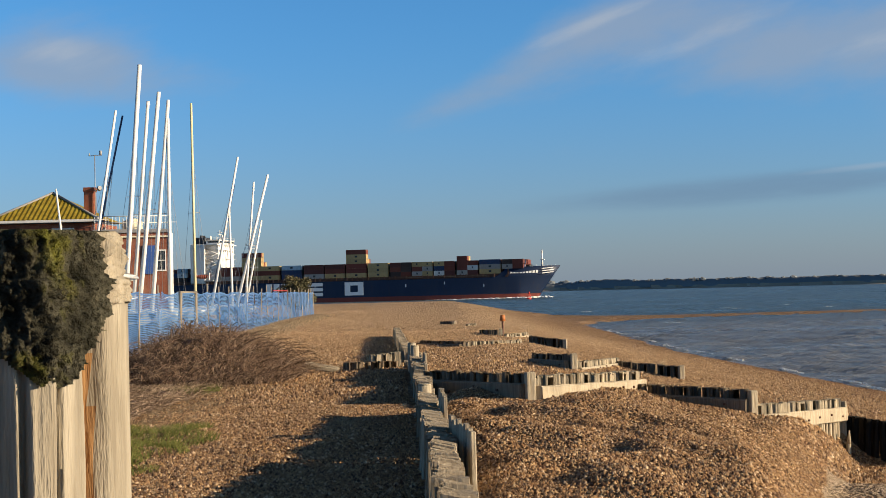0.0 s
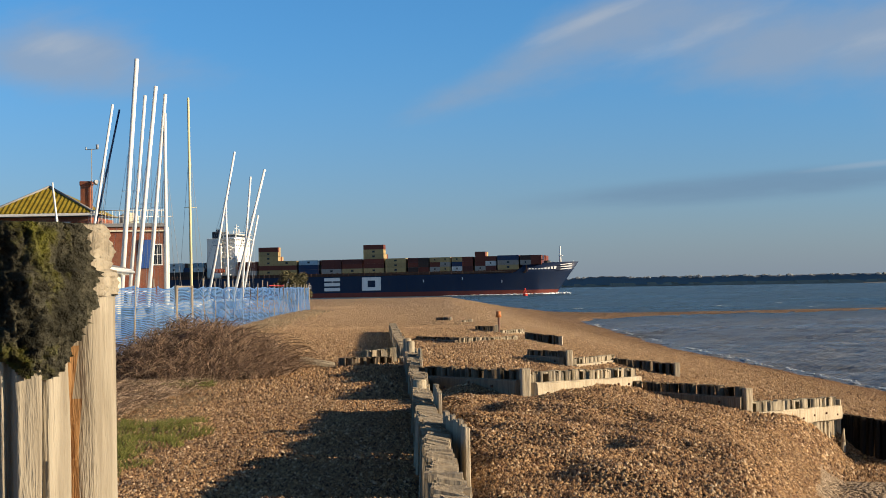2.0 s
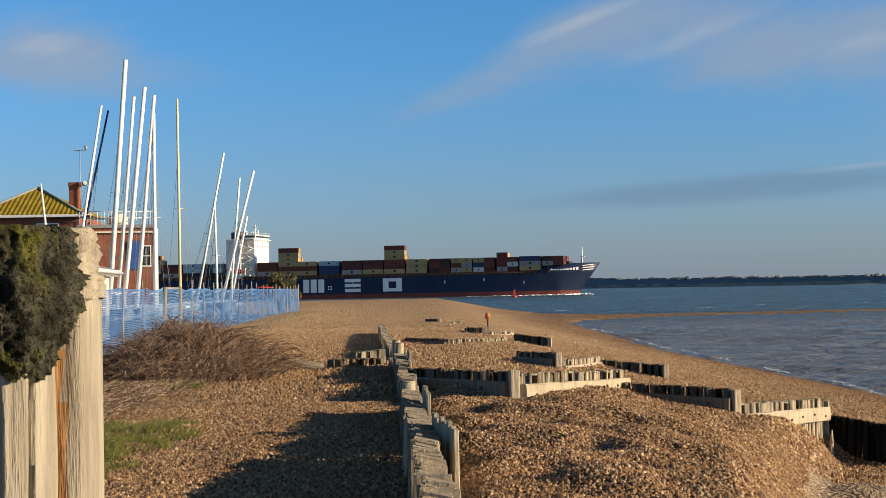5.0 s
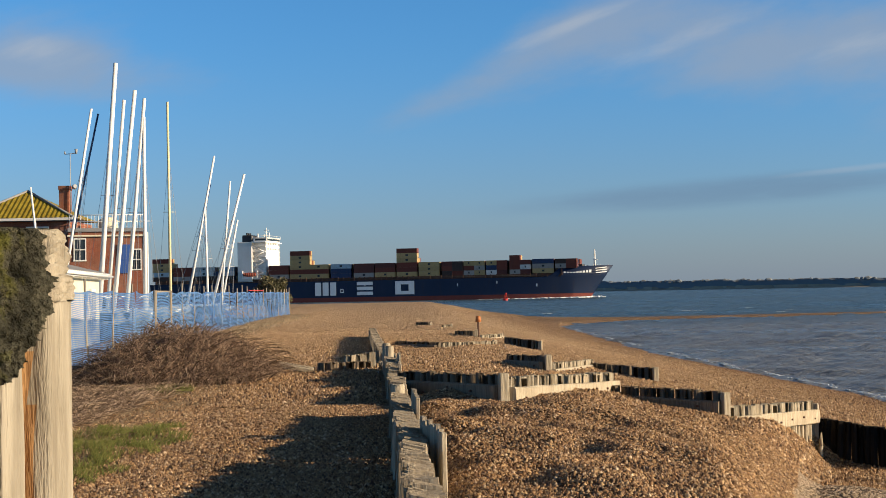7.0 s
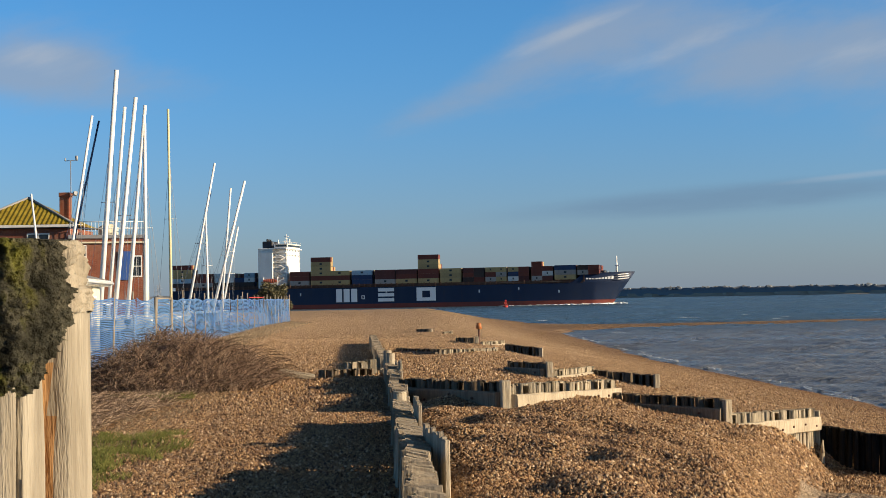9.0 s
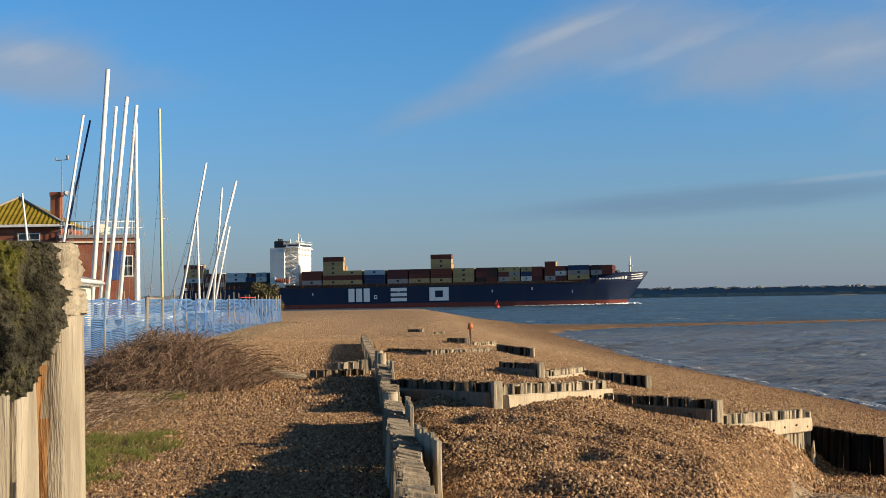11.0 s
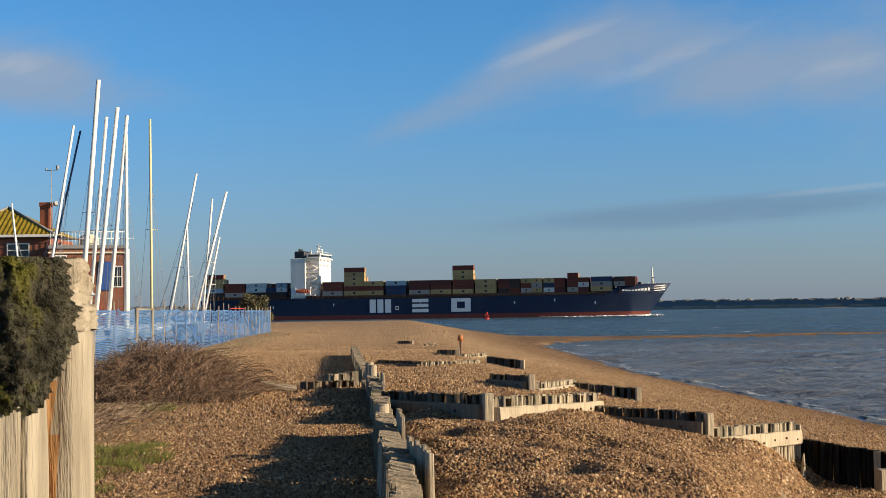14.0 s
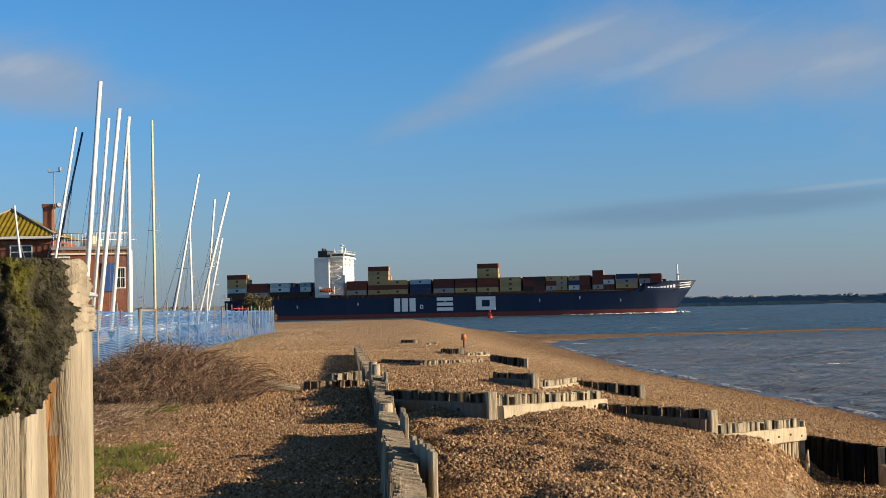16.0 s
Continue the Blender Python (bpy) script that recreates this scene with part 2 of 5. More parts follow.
def make_roof():
    m = Mat("lichened_sheet", 0.85, spec=0.2)
    n = m.noise(1.3, 6, 0.65)
    tint = m.mix(m.range(n, 0.35, 0.65), (0.20, 0.135, 0.012), (0.33, 0.25, 0.03))
    return m.colour(m.mix(m.range(m.noise(6, 4, 0.6), 0.5, 0.75, 0, 0.6), tint, (0.09, 0.07, 0.02))).m


def make_water():
    m = Mat("sea_water", 0.28, spec=0.4)
    p = m.world_pos()
    w1 = m.noise(0.9, 6, 0.66, m.scaled(p, (0.5, 1.0, 1.0)))
    w2 = m.noise(2.6, 5, 0.6, m.scaled(p, (0.6, 1.0, 1.0)))
    swell = m.noise(0.045, 4, 0.55, m.scaled(p, (0.35, 1.0, 1.0)))
    chop = m.noise(0.12, 7, 0.7, m.scaled(p, (0.22, 1.0, 1.0)))
    deep = m.mix(m.range(swell, 0.35, 0.65), (0.020, 0.050, 0.080), (0.045, 0.080, 0.105))
    # Light and dark of the far waves is put into the colour by noise.
    deep = m.mix(m.range(chop, 0.42, 0.62), deep, (0.085, 0.125, 0.155))
    m.rough(m.range(chop, 0.35, 0.65, 0.20, 0.42))
    silty = m.mix(m.range(w1, 0.35, 0.65), (0.14, 0.16, 0.19), (0.22, 0.23, 0.245))
    m.colour(m.mix(m.range(m.math("ADD", m.split(p, 1), m.math("MULTIPLY", m.split(p, 0), -0.25)), 150, 215), silty, deep))
    m.b.inputs["IOR"].default_value = 1.33
    m.bump(swell, 0.6, 3.5)
    m.bump(m.noise(0.20, 6, 0.68, m.scaled(p, (0.35, 1.0, 1.0))), 1.0, 2.2)
    m.bump(w1, 1.0, 0.75)
    m.bump(w2, 0.9, 0.16)
    return m.m


def make_foam():
    m = Mat("foam", 0.9, spec=0.2)
    m.colour(m.mix(m.noise(3, 5, 0.6), (0.62, 0.66, 0.68), (0.84, 0.87, 0.88)))
    return m.m


def make_plants(name, low, high, rough=0.8):
    m = Mat(name, rough, spec=0.2)
    m.colour(m.mix(m.island(), low, high))
    return m.m


def make_net():
    m = Mat("blue_mesh", 0.45, spec=0.4)
    tint = m.mix(m.range(m.noise(0.9, 4, 0.6, m.world_pos()), 0.3, 0.7), (0.06, 0.19, 0.46), (0.22, 0.40, 0.68))
    m.colour(tint)
    thin = m.t.nodes.new("ShaderNodeBsdfTranslucent")
    m.put(thin.inputs[0], (0.18, 0.38, 0.8))
    both = m.t.nodes.new("ShaderNodeMixShader")
    both.inputs[0].default_value = 0.5
    out = m.t.nodes["Material Output"]
    m.t.links.new(m.b.outputs[0], both.inputs[1])
    m.t.links.new(thin.outputs[0], both.inputs[2])
    m.t.links.new(both.outputs[0], out.inputs[0])
    return m.m


def make_hull():
    m = Mat("hull_blue", 0.5, spec=0.35)
    n = m.noise(0.08, 6, 0.65, m.scaled(m.tc, (1, 1, 0.25)))
    tint = m.mix(m.range(n, 0.45, 0.75, 0, 0.6), (0.006, 0.018, 0.055), (0.018, 0.03, 0.06))
    plates = m.noise(0.6, 4, 0.6, m.scaled(m.tc, (1, 1, 0.15)))
    return m.colour(m.mix(m.range(plates, 0.55, 0.8, 0, 0.4), tint, (0.035, 0.024, 0.022))).m


def make_post_moss():
    m = Mat("mossy_end_grain", 0.95, spec=0.1)
    fine, n, big = m.noise(60, 4, 0.7), m.noise(22, 6, 0.72), m.noise(9, 4, 0.6)
    tint = m.mix(m.range(n, 0.38, 0.66), (0.014, 0.014, 0.010), (0.095, 0.09, 0.065))
    tint = m.mix(m.range(m.math("ADD", big, m.math("MULTIPLY", fine, 0.3)), 0.66, 0.86, 0, 0.75), tint, (0.15, 0.15, 0.012))
    tint = m.mix(m.range(fine, 0.55, 0.75, 0, 0.6), tint, (0.02, 0.02, 0.012))
    fibre = m.noise(5, 3, 0.5, m.scaled(m.tc, (9.0, 9.0, 1.2)))
    m.colour(m.mix(m.range(fibre, 0.62, 0.70, 0, 0.4), tint, (0.30, 0.27, 0.18)))
    m.bump(n, 1.0, 0.03)
    m.bump(fine, 1.0, 0.008)
    return m.m


SHINGLE, PEBBLE = make_shingle(), make_pebble()
TIMBER = make_timber("grey_timber", (0.46, 0.39, 0.29), (0.20, 0.155, 0.11))
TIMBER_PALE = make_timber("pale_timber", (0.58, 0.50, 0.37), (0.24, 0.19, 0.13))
# Near-black wood: the shade on the hollow's stakes is put into the colour.
TIMBER_SHADED_BLACK = make_timber("shaded_black_timber", (0.024, 0.02, 0.016), (0.012, 0.010, 0.009))
# Darker copies of the groyne wood: shade is put into their colour.
TIMBER_SHADED = make_timber("shade_dark_timber", (0.25, 0.195, 0.14), (0.10, 0.075, 0.05))
TIMBER_SHADED_BEAM = make_timber("shade_dark_beam", (0.30, 0.24, 0.17), (0.13, 0.10, 0.07))
POST_WOOD = make_timber("bleached_post", (0.46, 0.41, 0.32), (0.17, 0.14, 0.10))
POST_MOSS = make_post_moss()
CRACK_WOOD = make_timber("split_heartwood", (0.50, 0.28, 0.11), (0.18, 0.10, 0.05))
STAKE_WOOD = make_timber("fence_stake", (0.34, 0.30, 0.25), (0.20, 0.165, 0.125))
BRICK, ROOF = make_brick(), make_roof()
WATER, FOAM, NET = make_water(), make_foam(), make_net()
WHITE = make_paint("white_paint", (0.80, 0.79, 0.75), 0.4, amount=0.15)
CREAM = make_paint("cream_render", (0.72, 0.66, 0.50), 0.8, amount=0.2)
GREY_FELT = make_paint("grey_felt", (0.25, 0.25, 0.26), 0.9)
ALLOY = make_paint("alloy_mast", (0.84, 0.83, 0.80), 0.5, amount=0.06)
YELLOW_SPAR = make_paint("varnished_mast", (0.78, 0.68, 0.40), 0.35, amount=0.1)
BLUE_SPAR = make_paint("navy_mast", (0.03, 0.06, 0.14), 0.35, amount=0.1)
WIRE = make_paint("steel_wire", (0.30, 0.31, 0.33), 0.4, amount=0.1)
GLASS = make_paint("dark_pane", (0.03, 0.04, 0.05), 0.1, amount=0.05)
BLUE_DOOR = make_paint("blue_paint", (0.03, 0.10, 0.35), 0.5)
HULL = make_hull()
BOOT_TOP = make_paint("red_boot_top", (0.17, 0.035, 0.025), 0.55, (0.06, 0.025, 0.02), 0.7, 0.25)
SHIP_WHITE = make_paint("ship_white", (0.80, 0.79, 0.76), 0.5, (0.45, 0.30, 0.18), 0.25, 0.12)
LETTER_WHITE = make_paint("mark_white", (0.80, 0.82, 0.84), 0.5, (0.3, 0.3, 0.32), 0.25, 0.3)
DARK_STEEL = make_paint("dark_steel", (0.03, 0.033, 0.04), 0.5)
RUST_STEEL = make_paint("rusty_steel", (0.12, 0.055, 0.035), 0.7)
ORANGE = make_paint("faded_red_paint", (0.36, 0.08, 0.04), 0.5)
RED = make_paint("red_paint", (0.55, 0.03, 0.02), 0.45)
BEACON = make_paint("orange_basket", (0.45, 0.16, 0.05), 0.6)
BOX = {k: make_box_paint("container_" + k, c) for k, c in {
    "yellow": (0.46, 0.34, 0.16), "brown": (0.17, 0.045, 0.03), "maroon": (0.11, 0.035, 0.03), "grey": (0.36, 0.34, 0.32),
    "white": (0.66, 0.68, 0.68), "navy": (0.025, 0.05, 0.12), "dark": (0.06, 0.04, 0.035), "sky": (0.35, 0.48, 0.58), "orange": (0.50, 0.20, 0.05)}.items()}
TWIG = make_plants("dead_bramble", (0.035, 0.022, 0.016), (0.30, 0.20, 0.14))
STRAW = make_plants("dead_stalks", (0.12, 0.075, 0.05), (0.46, 0.34, 0.24))
GRASS = make_plants("grass", (0.06, 0.075, 0.016), (0.18, 0.18, 0.05))
DRY_GRASS = make_plants("dry_grass", (0.15, 0.11, 0.07), (0.36, 0.28, 0.19))
LEAF = make_plants("shrub_leaf", (0.045, 0.045, 0.022), (0.17, 0.15, 0.08))
# Haze over the distance is put into the trees' pale blue-grey colour.
FAR_TREE_HAZED = make_plants("hazed_far_tree", (0.17, 0.195, 0.22), (0.21, 0.23, 0.25), 0.95)
FAR_CLIFF = make_paint("far_cliff", (0.42, 0.34, 0.26), 0.95, (0.12, 0.12, 0.07), 0.4, 0.02)
FAR_LAND = make_paint("far_land", (0.10, 0.10, 0.07), 0.95)

# ---- building blocks ----


def mesh_of(name, bm):
    me = bpy.data.meshes.new(name)
    bm.to_mesh(me)
    bm.free()
    return me


def part(name, bm, material, parent, label=""):
    me = bm if isinstance(bm, bpy.types.Mesh) else mesh_of(name, bm)
    if not me.materials:
        for mm in (material if isinstance(material, (list, tuple)) else [material]):
            me.materials.append(mm)
    ob = new(name, me)
    ob.parent = parent
    return tagged(ob, label)


def thing(name, label, category, at=(0, 0, 0), rz=0.0, group="", kind=""):
    ob = new(name)
    ob.matrix_world = pose(*at, 0, 0, rz)
    return tagged(ob, label, category, group, kind)


def solid(name, bm, material, label, category="", kind="", group=""):
    ob = part(name, bm, material, None)
    return tagged(ob, label, category, group, kind)


def box(bm, x0, x1, y0, y1, z0, z1, bevel=0.0, mi=0):
    r = bmesh.ops.create_cube(bm, size=1)
    bmesh.ops.transform(bm, verts=r["verts"], matrix=Matrix.Translation(((x0 + x1) / 2, (y0 + y1) / 2, (z0 + z1) / 2)) @ Matrix.Diagonal((abs(x1 - x0), abs(y1 - y0), abs(z1 - z0), 1)))
    faces = list({f for v in r["verts"] for f in v.link_faces})
    for f in faces:
        f.material_index = mi
    if bevel:
        bmesh.ops.bevel(bm, geom=list({e for f in faces for e in f.edges}), offset=bevel, segments=1, affect="EDGES")
    return bm


def rod(bm, a, b, r0, r1=None, n=8, mi=0, cap=True):
    a, b = Vector(a), Vector(b)
    r1 = r0 if r1 is None else r1
    q = (b - a).to_track_quat("Z", "Y")
    rings = []
    for p, r in ((a, r0), (b, r1)):
        rings.append([bm.verts.new(p + q @ Vector((r * math.cos(2 * math.pi * i / n), r * math.sin(2 * math.pi * i / n), 0))) for i in range(n)])
    for i in range(n):
        f = bm.faces.new((rings[0][i], rings[0][(i + 1) % n], rings[1][(i + 1) % n], rings[1][i]))
        f.material_index, f.smooth = mi, True
    if cap:
        bm.faces.new(rings[0][::-1]).material_index = mi
        bm.faces.new(rings[1]).material_index = mi
    return bm


def quick_mesh(name, verts, faces):
    """A mesh from numpy arrays, every face with the same number of corners."""
    me = bpy.data.meshes.new(name)
    nf, k = faces.shape
    me.vertices.add(len(verts))
    me.vertices.foreach_set("co", verts.astype(np.float32).ravel())
    me.loops.add(nf * k)
    me.loops.foreach_set("vertex_index", faces.astype(np.int32).ravel())
    me.polygons.add(nf)
    me.polygons.foreach_set("loop_start", (np.arange(nf) * k).astype(np.int32))
    me.polygons.foreach_set("loop_total", np.full(nf, k, np.int32))
    me.update(calc_edges=True)
    me.validate()
    return me


B = bmesh.new


# ---- ground and sea ----
WATER_Z = -3.4


def step(a, b, v):
    t = np.clip((v - a) / (b - a), 0, 1)
    return t * t * (3 - 2 * t)


def wall_x(y):
    return 0.33 - 0.037 * y


def fence_at(y):
    """The line of the mesh fence."""
    return -7.9 - 0.0303 * (y - 31.4)


def shore_line(y):
    """How far to the right the water's edge lies."""
    return np.interp(y, [40, 60, 74, 101, 141, 181, 200, 240, 270, 342, 430], [19.4, 19.2, 18.6, 17.3, 18.1, 18.6, 19.0, 21.0, 19.5, 13.7, 8.0])


def ground_z(x, y):
    """Height of the shingle: a level bank, a seaward slope to the right, a scoured hollow, a spit that runs out."""
    x, y = np.asarray(x, float), np.asarray(y, float)
    base = -0.0045 * np.maximum(y, 0)
    u = x - wall_x(np.clip(y, 0, 60))
    k = np.maximum(0, (np.sqrt((x - 2.2) ** 2 + 1.5) + (x - 2.2) - 0.5) / 2 / (shore_line(y) - 2.42)) * step(-0.2, 0.6, u)
    z = base + (WATER_Z - base) * k
    z = z + 0.17 * np.exp(-((u - 1.6) / 2.4) ** 2) * np.exp(-np.maximum(0, y - 16) / 10) * step(0, 0.5, u) * step(3, 6.5, y)
    hollow = step(0.2, 1.4, x - 0.197 * y - 0.155 * np.maximum(0, y - 16)) * (1 - step(25.2, 26.8, y)) * step(7, 10, y)
    floor = np.minimum(z, -1.40 - 0.072 * np.maximum(0, y - 19) - 0.03 * (x - 5.5))
    z = z + (floor - z) * hollow
    z = z + 0.30 * step(-4.5, -9.0, x) * step(35, 85, y) * step(200, 120, y)
    z = z + 0.5 * step(14, 4, x) * step(150, 270, y)
    z = np.maximum(z, WATER_Z - 2.5)
    # the bar that bends away to the right
    mid = 211 + 0.22 * (x - 18)
    bar = WATER_Z + 0.20 + 0.3 * np.exp(-np.maximum(0, x - 14) / 9) - np.maximum(0, np.abs(y - mid) - 4 - 25 * np.exp(-np.maximum(0, x - 18) / 7)) * 0.09 - np.maximum(0, x - 75) * 0.012
    z = np.where(x > 10, np.maximum(z, np.maximum(bar, WATER_Z - 2.5)), z)
    # the far end of the spit
    end = 423
    return z + (WATER_Z - 2.5 - z) * step(end - 40, end + 14, y)


HUMPS = [(random.Random(i).uniform(0, 6.28), random.Random(i + 50).uniform(0.55, 2.4), random.Random(i + 90).uniform(0, 6.28)) for i in range(18)]


RIPPLES = [(random.Random(i + 300).uniform(0, 6.28), random.Random(i + 350).uniform(0.38, 0.8), random.Random(i + 390).uniform(0, 6.28)) for i in range(14)]


def relief(x, y):
    """Small uneven humps and foot-worn hollows of the shingle."""
    h = 0 * x
    for a, lam, ph in HUMPS:
        h = h + 0.0085 * lam * np.sin((x * math.cos(a) + y * math.sin(a)) * 6.283 / lam + ph + 1.2 * np.sin(0.7 * x - 0.5 * y + ph))
    for a, lam, ph in RIPPLES:
        h = h + 0.0048 * lam * np.sin((x * math.cos(a) + y * math.sin(a)) * 6.283 / lam + ph + 1.5 * np.sin(1.9 * x + 1.3 * y + ph))
    right = step(0.1, 0.8, x - wall_x(np.clip(y, 0, 60)))
    return h * (0.5 + 0.75 * right) * step(3, 7, y) * (1 - 0.85 * step(15, 26, y))


def surface(x, y):
    return float(ground_z(x, y) + relief(np.asarray(x, float), np.asarray(y, float)))


def axis(stops):
    out = [stops[0][0]]
    for (a, s0), (b, s1) in zip(stops, stops[1:]):
        v = a
        while v < b - 1e-6:
            t = (v - a) / (b - a)
            v = min(b, v + s0 + (s1 - s0) * t)
            out.append(v)
    return np.array(out)


def make_ground():
    xs = axis([(-420, 40), (-60, 3), (-14, 0.5), (-5, 0.12), (9, 0.12), (24, 0.7), (120, 8), (400, 40)])
    ys = axis([(-300, 60), (-20, 3), (5, 0.15), (30, 0.16), (60, 0.6), (450, 3), (520, 20)])
    X, Y = np.meshgrid(xs, ys)
    Z = ground_z(X, Y) + relief(X, Y)
    v = np.stack([X, Y, Z], -1).reshape(-1, 3)
    n, w = len(ys), len(xs)
    i = (np.arange(n - 1)[:, None] * w + np.arange(w - 1)).ravel()
    me = quick_mesh("ground", v, np.stack([i, i + 1, i + w + 1, i + w], 1))
    x, y = v[:, 0], v[:, 1]
    sand = np.maximum.reduce([np.exp(-(((x - 6.0) / 1.6) ** 2 + ((y - 18.6) / 2.5) ** 2)) * 1.5 * step(-1.15, -1.32, v[:, 2]),
                              1.15 * np.exp(-(((x - 3.3) / 1.2) ** 2 + ((y - 43.5) / 3.0) ** 2)),
                              1.10 * np.exp(-(((x - 3.2) / 0.8) ** 2 + ((y - 28) / 4.0) ** 2))])
    soil = np.maximum(1.0 * np.exp(-(((x + 5.2) / 2.0) ** 2 + ((y - 24) / 6.0) ** 2)), 0.9 * np.exp(-(((x + 4.0) / 1.4) ** 2 + ((y - 15) / 4.0) ** 2)))
    soil = np.maximum(soil, step(-0.2, -1.4, x - fence_at(y)) * 0.9 * step(20, 40, y) * step(108, 98, y))
    for name, val in (("sand", sand), ("soil", soil)):
        me.attributes.new(name, "FLOAT", "POINT").data.foreach_set("value", val.astype(np.float32))
    me.polygons.foreach_set("use_smooth", np.ones(len(me.polygons), bool))
    solid("ground", me, SHINGLE, "golden brown shingle bank sloping down to the sea", "shingle beach", "structure")


def make_sea():
    xs = axis([(-4600, 600), (-200, 60), (0, 2), (10, 0.6), (60, 1.2), (140, 8), (600, 60), (4600, 600)])
    ys = axis([(-2500, 400), (-100, 20), (40, 0.6), (120, 1.0), (230, 2.0), (420, 8), (900, 60), (4600, 500)])
    X, Y = np.meshgrid(xs, ys)
    rng = np.random.RandomState(5)
    Z = np.zeros_like(X)
    for k in range(26):
        lam = 1.6 * 1.16 ** (k % 13) * rng.uniform(0.85, 1.15)
        a = rng.uniform(-0.9, 0.9) + math.pi / 2
        Z += 0.014 * lam ** 0.8 * np.sin((X * math.cos(a) + Y * math.sin(a)) * 2 * math.pi / lam + rng.uniform(0, 6.3))
    fade = step(-2, 8, X) * step(30, 50, Y) * step(420, 150, np.maximum(np.abs(X), Y))
    v = np.stack([X, Y, WATER_Z + Z * fade * 0.55], -1).reshape(-1, 3)
    n, w = len(ys), len(xs)
    i = (np.arange(n - 1)[:, None] * w + np.arange(w - 1)).ravel()
    me = quick_mesh("sea", v, np.stack([i, i + 1, i + w + 1, i + w], 1))
    me.polygons.foreach_set("use_smooth", np.ones(len(me.polygons), bool))
    solid("water", me, WATER, "choppy steel-blue sea water", "sea", "structure")


make_ground()
make_sea()


def scatter(n, y0, y1, power, r0, r1, seed, reach=0.36, peak=1.0):
    """Loose stones as one mesh of small uneven pyramids, bedded in the beach between y0 and y1."""
    rng = np.random.RandomState(seed)
    y = y0 + (y1 - y0) * rng.rand(n) ** power
    x = rng.uniform(-1, 1, n) * reach * y
    z0 = ground_z(x, y)
    keep = ((np.abs(x - wall_x(y)) > 0.15) | (y > 54)) & (z0 > WATER_Z - 0.05) & ((x > fence_at(y) - 0.3) | (y > 104)) & (((x - 6.0) / 1.6) ** 2 + ((y - 18.6) / 2.5) ** 2 > rng.uniform(0.4, 1.2, n) * (z0 < -1.25))
    x, y, z0 = x[keep], y[keep], z0[keep]
    n = len(x)
    size = r0 + (r1 - r0) * rng.rand(n) ** 2
    z = z0 + relief(x, y) - size * 0.10
    ring = np.array([(1, 0, 0), (0, 1, 0), (-1, 0, 0), (0, -1, 0), (0, 0, peak)], float)
    p = ring[None] * (1 + rng.uniform(-0.35, 0.35, (n, 5, 1)))
    p[:, 4, :2] += rng.uniform(-0.5, 0.5, (n, 2))
    a, stretch = rng.uniform(0, 6.283, n), rng.uniform(0.75, 1.6, n)
    px, py, pz = p[..., 0] * stretch[:, None], p[..., 1], p[..., 2]
    c, s = np.cos(a)[:, None], np.sin(a)[:, None]
    k = size[:, None]
    v = np.stack([(px * c - py * s) * k + x[:, None], (px * s + py * c) * k + y[:, None], pz * k + z[:, None]], -1).reshape(-1, 3)
    tri = np.array([(0, 1, 4), (1, 2, 4), (2, 3, 4), (3, 0, 4)])
    return quick_mesh("pebbles", v, (np.arange(n)[:, None, None] * 5 + tri[None]).reshape(-1, 3))


def make_pebbles():
    text = "loose golden and grey flint pebbles on the beach"
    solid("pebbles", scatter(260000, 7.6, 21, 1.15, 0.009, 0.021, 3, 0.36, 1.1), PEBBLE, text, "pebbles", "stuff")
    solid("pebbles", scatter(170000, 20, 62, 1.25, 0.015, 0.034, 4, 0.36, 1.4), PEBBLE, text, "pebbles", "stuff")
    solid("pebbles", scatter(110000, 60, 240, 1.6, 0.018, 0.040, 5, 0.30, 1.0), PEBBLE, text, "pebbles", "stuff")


make_pebbles()

# ---- far shore ----
COAST = [(-2600, 2500), (-900, 2900), (-200, 2950), (250, 2700), (520, 2200), (800, 1760), (1300, 1500), (2200, 1300)]


def coast_points(gap):
    for (x0, y0), (x1, y1) in zip(COAST, COAST[1:]):
        n = max(1, int(math.hypot(x1 - x0, y1 - y0) / gap))
        for i in range(n):
            yield x0 + (x1 - x0) * i / n, y0 + (y1 - y0) * i / n


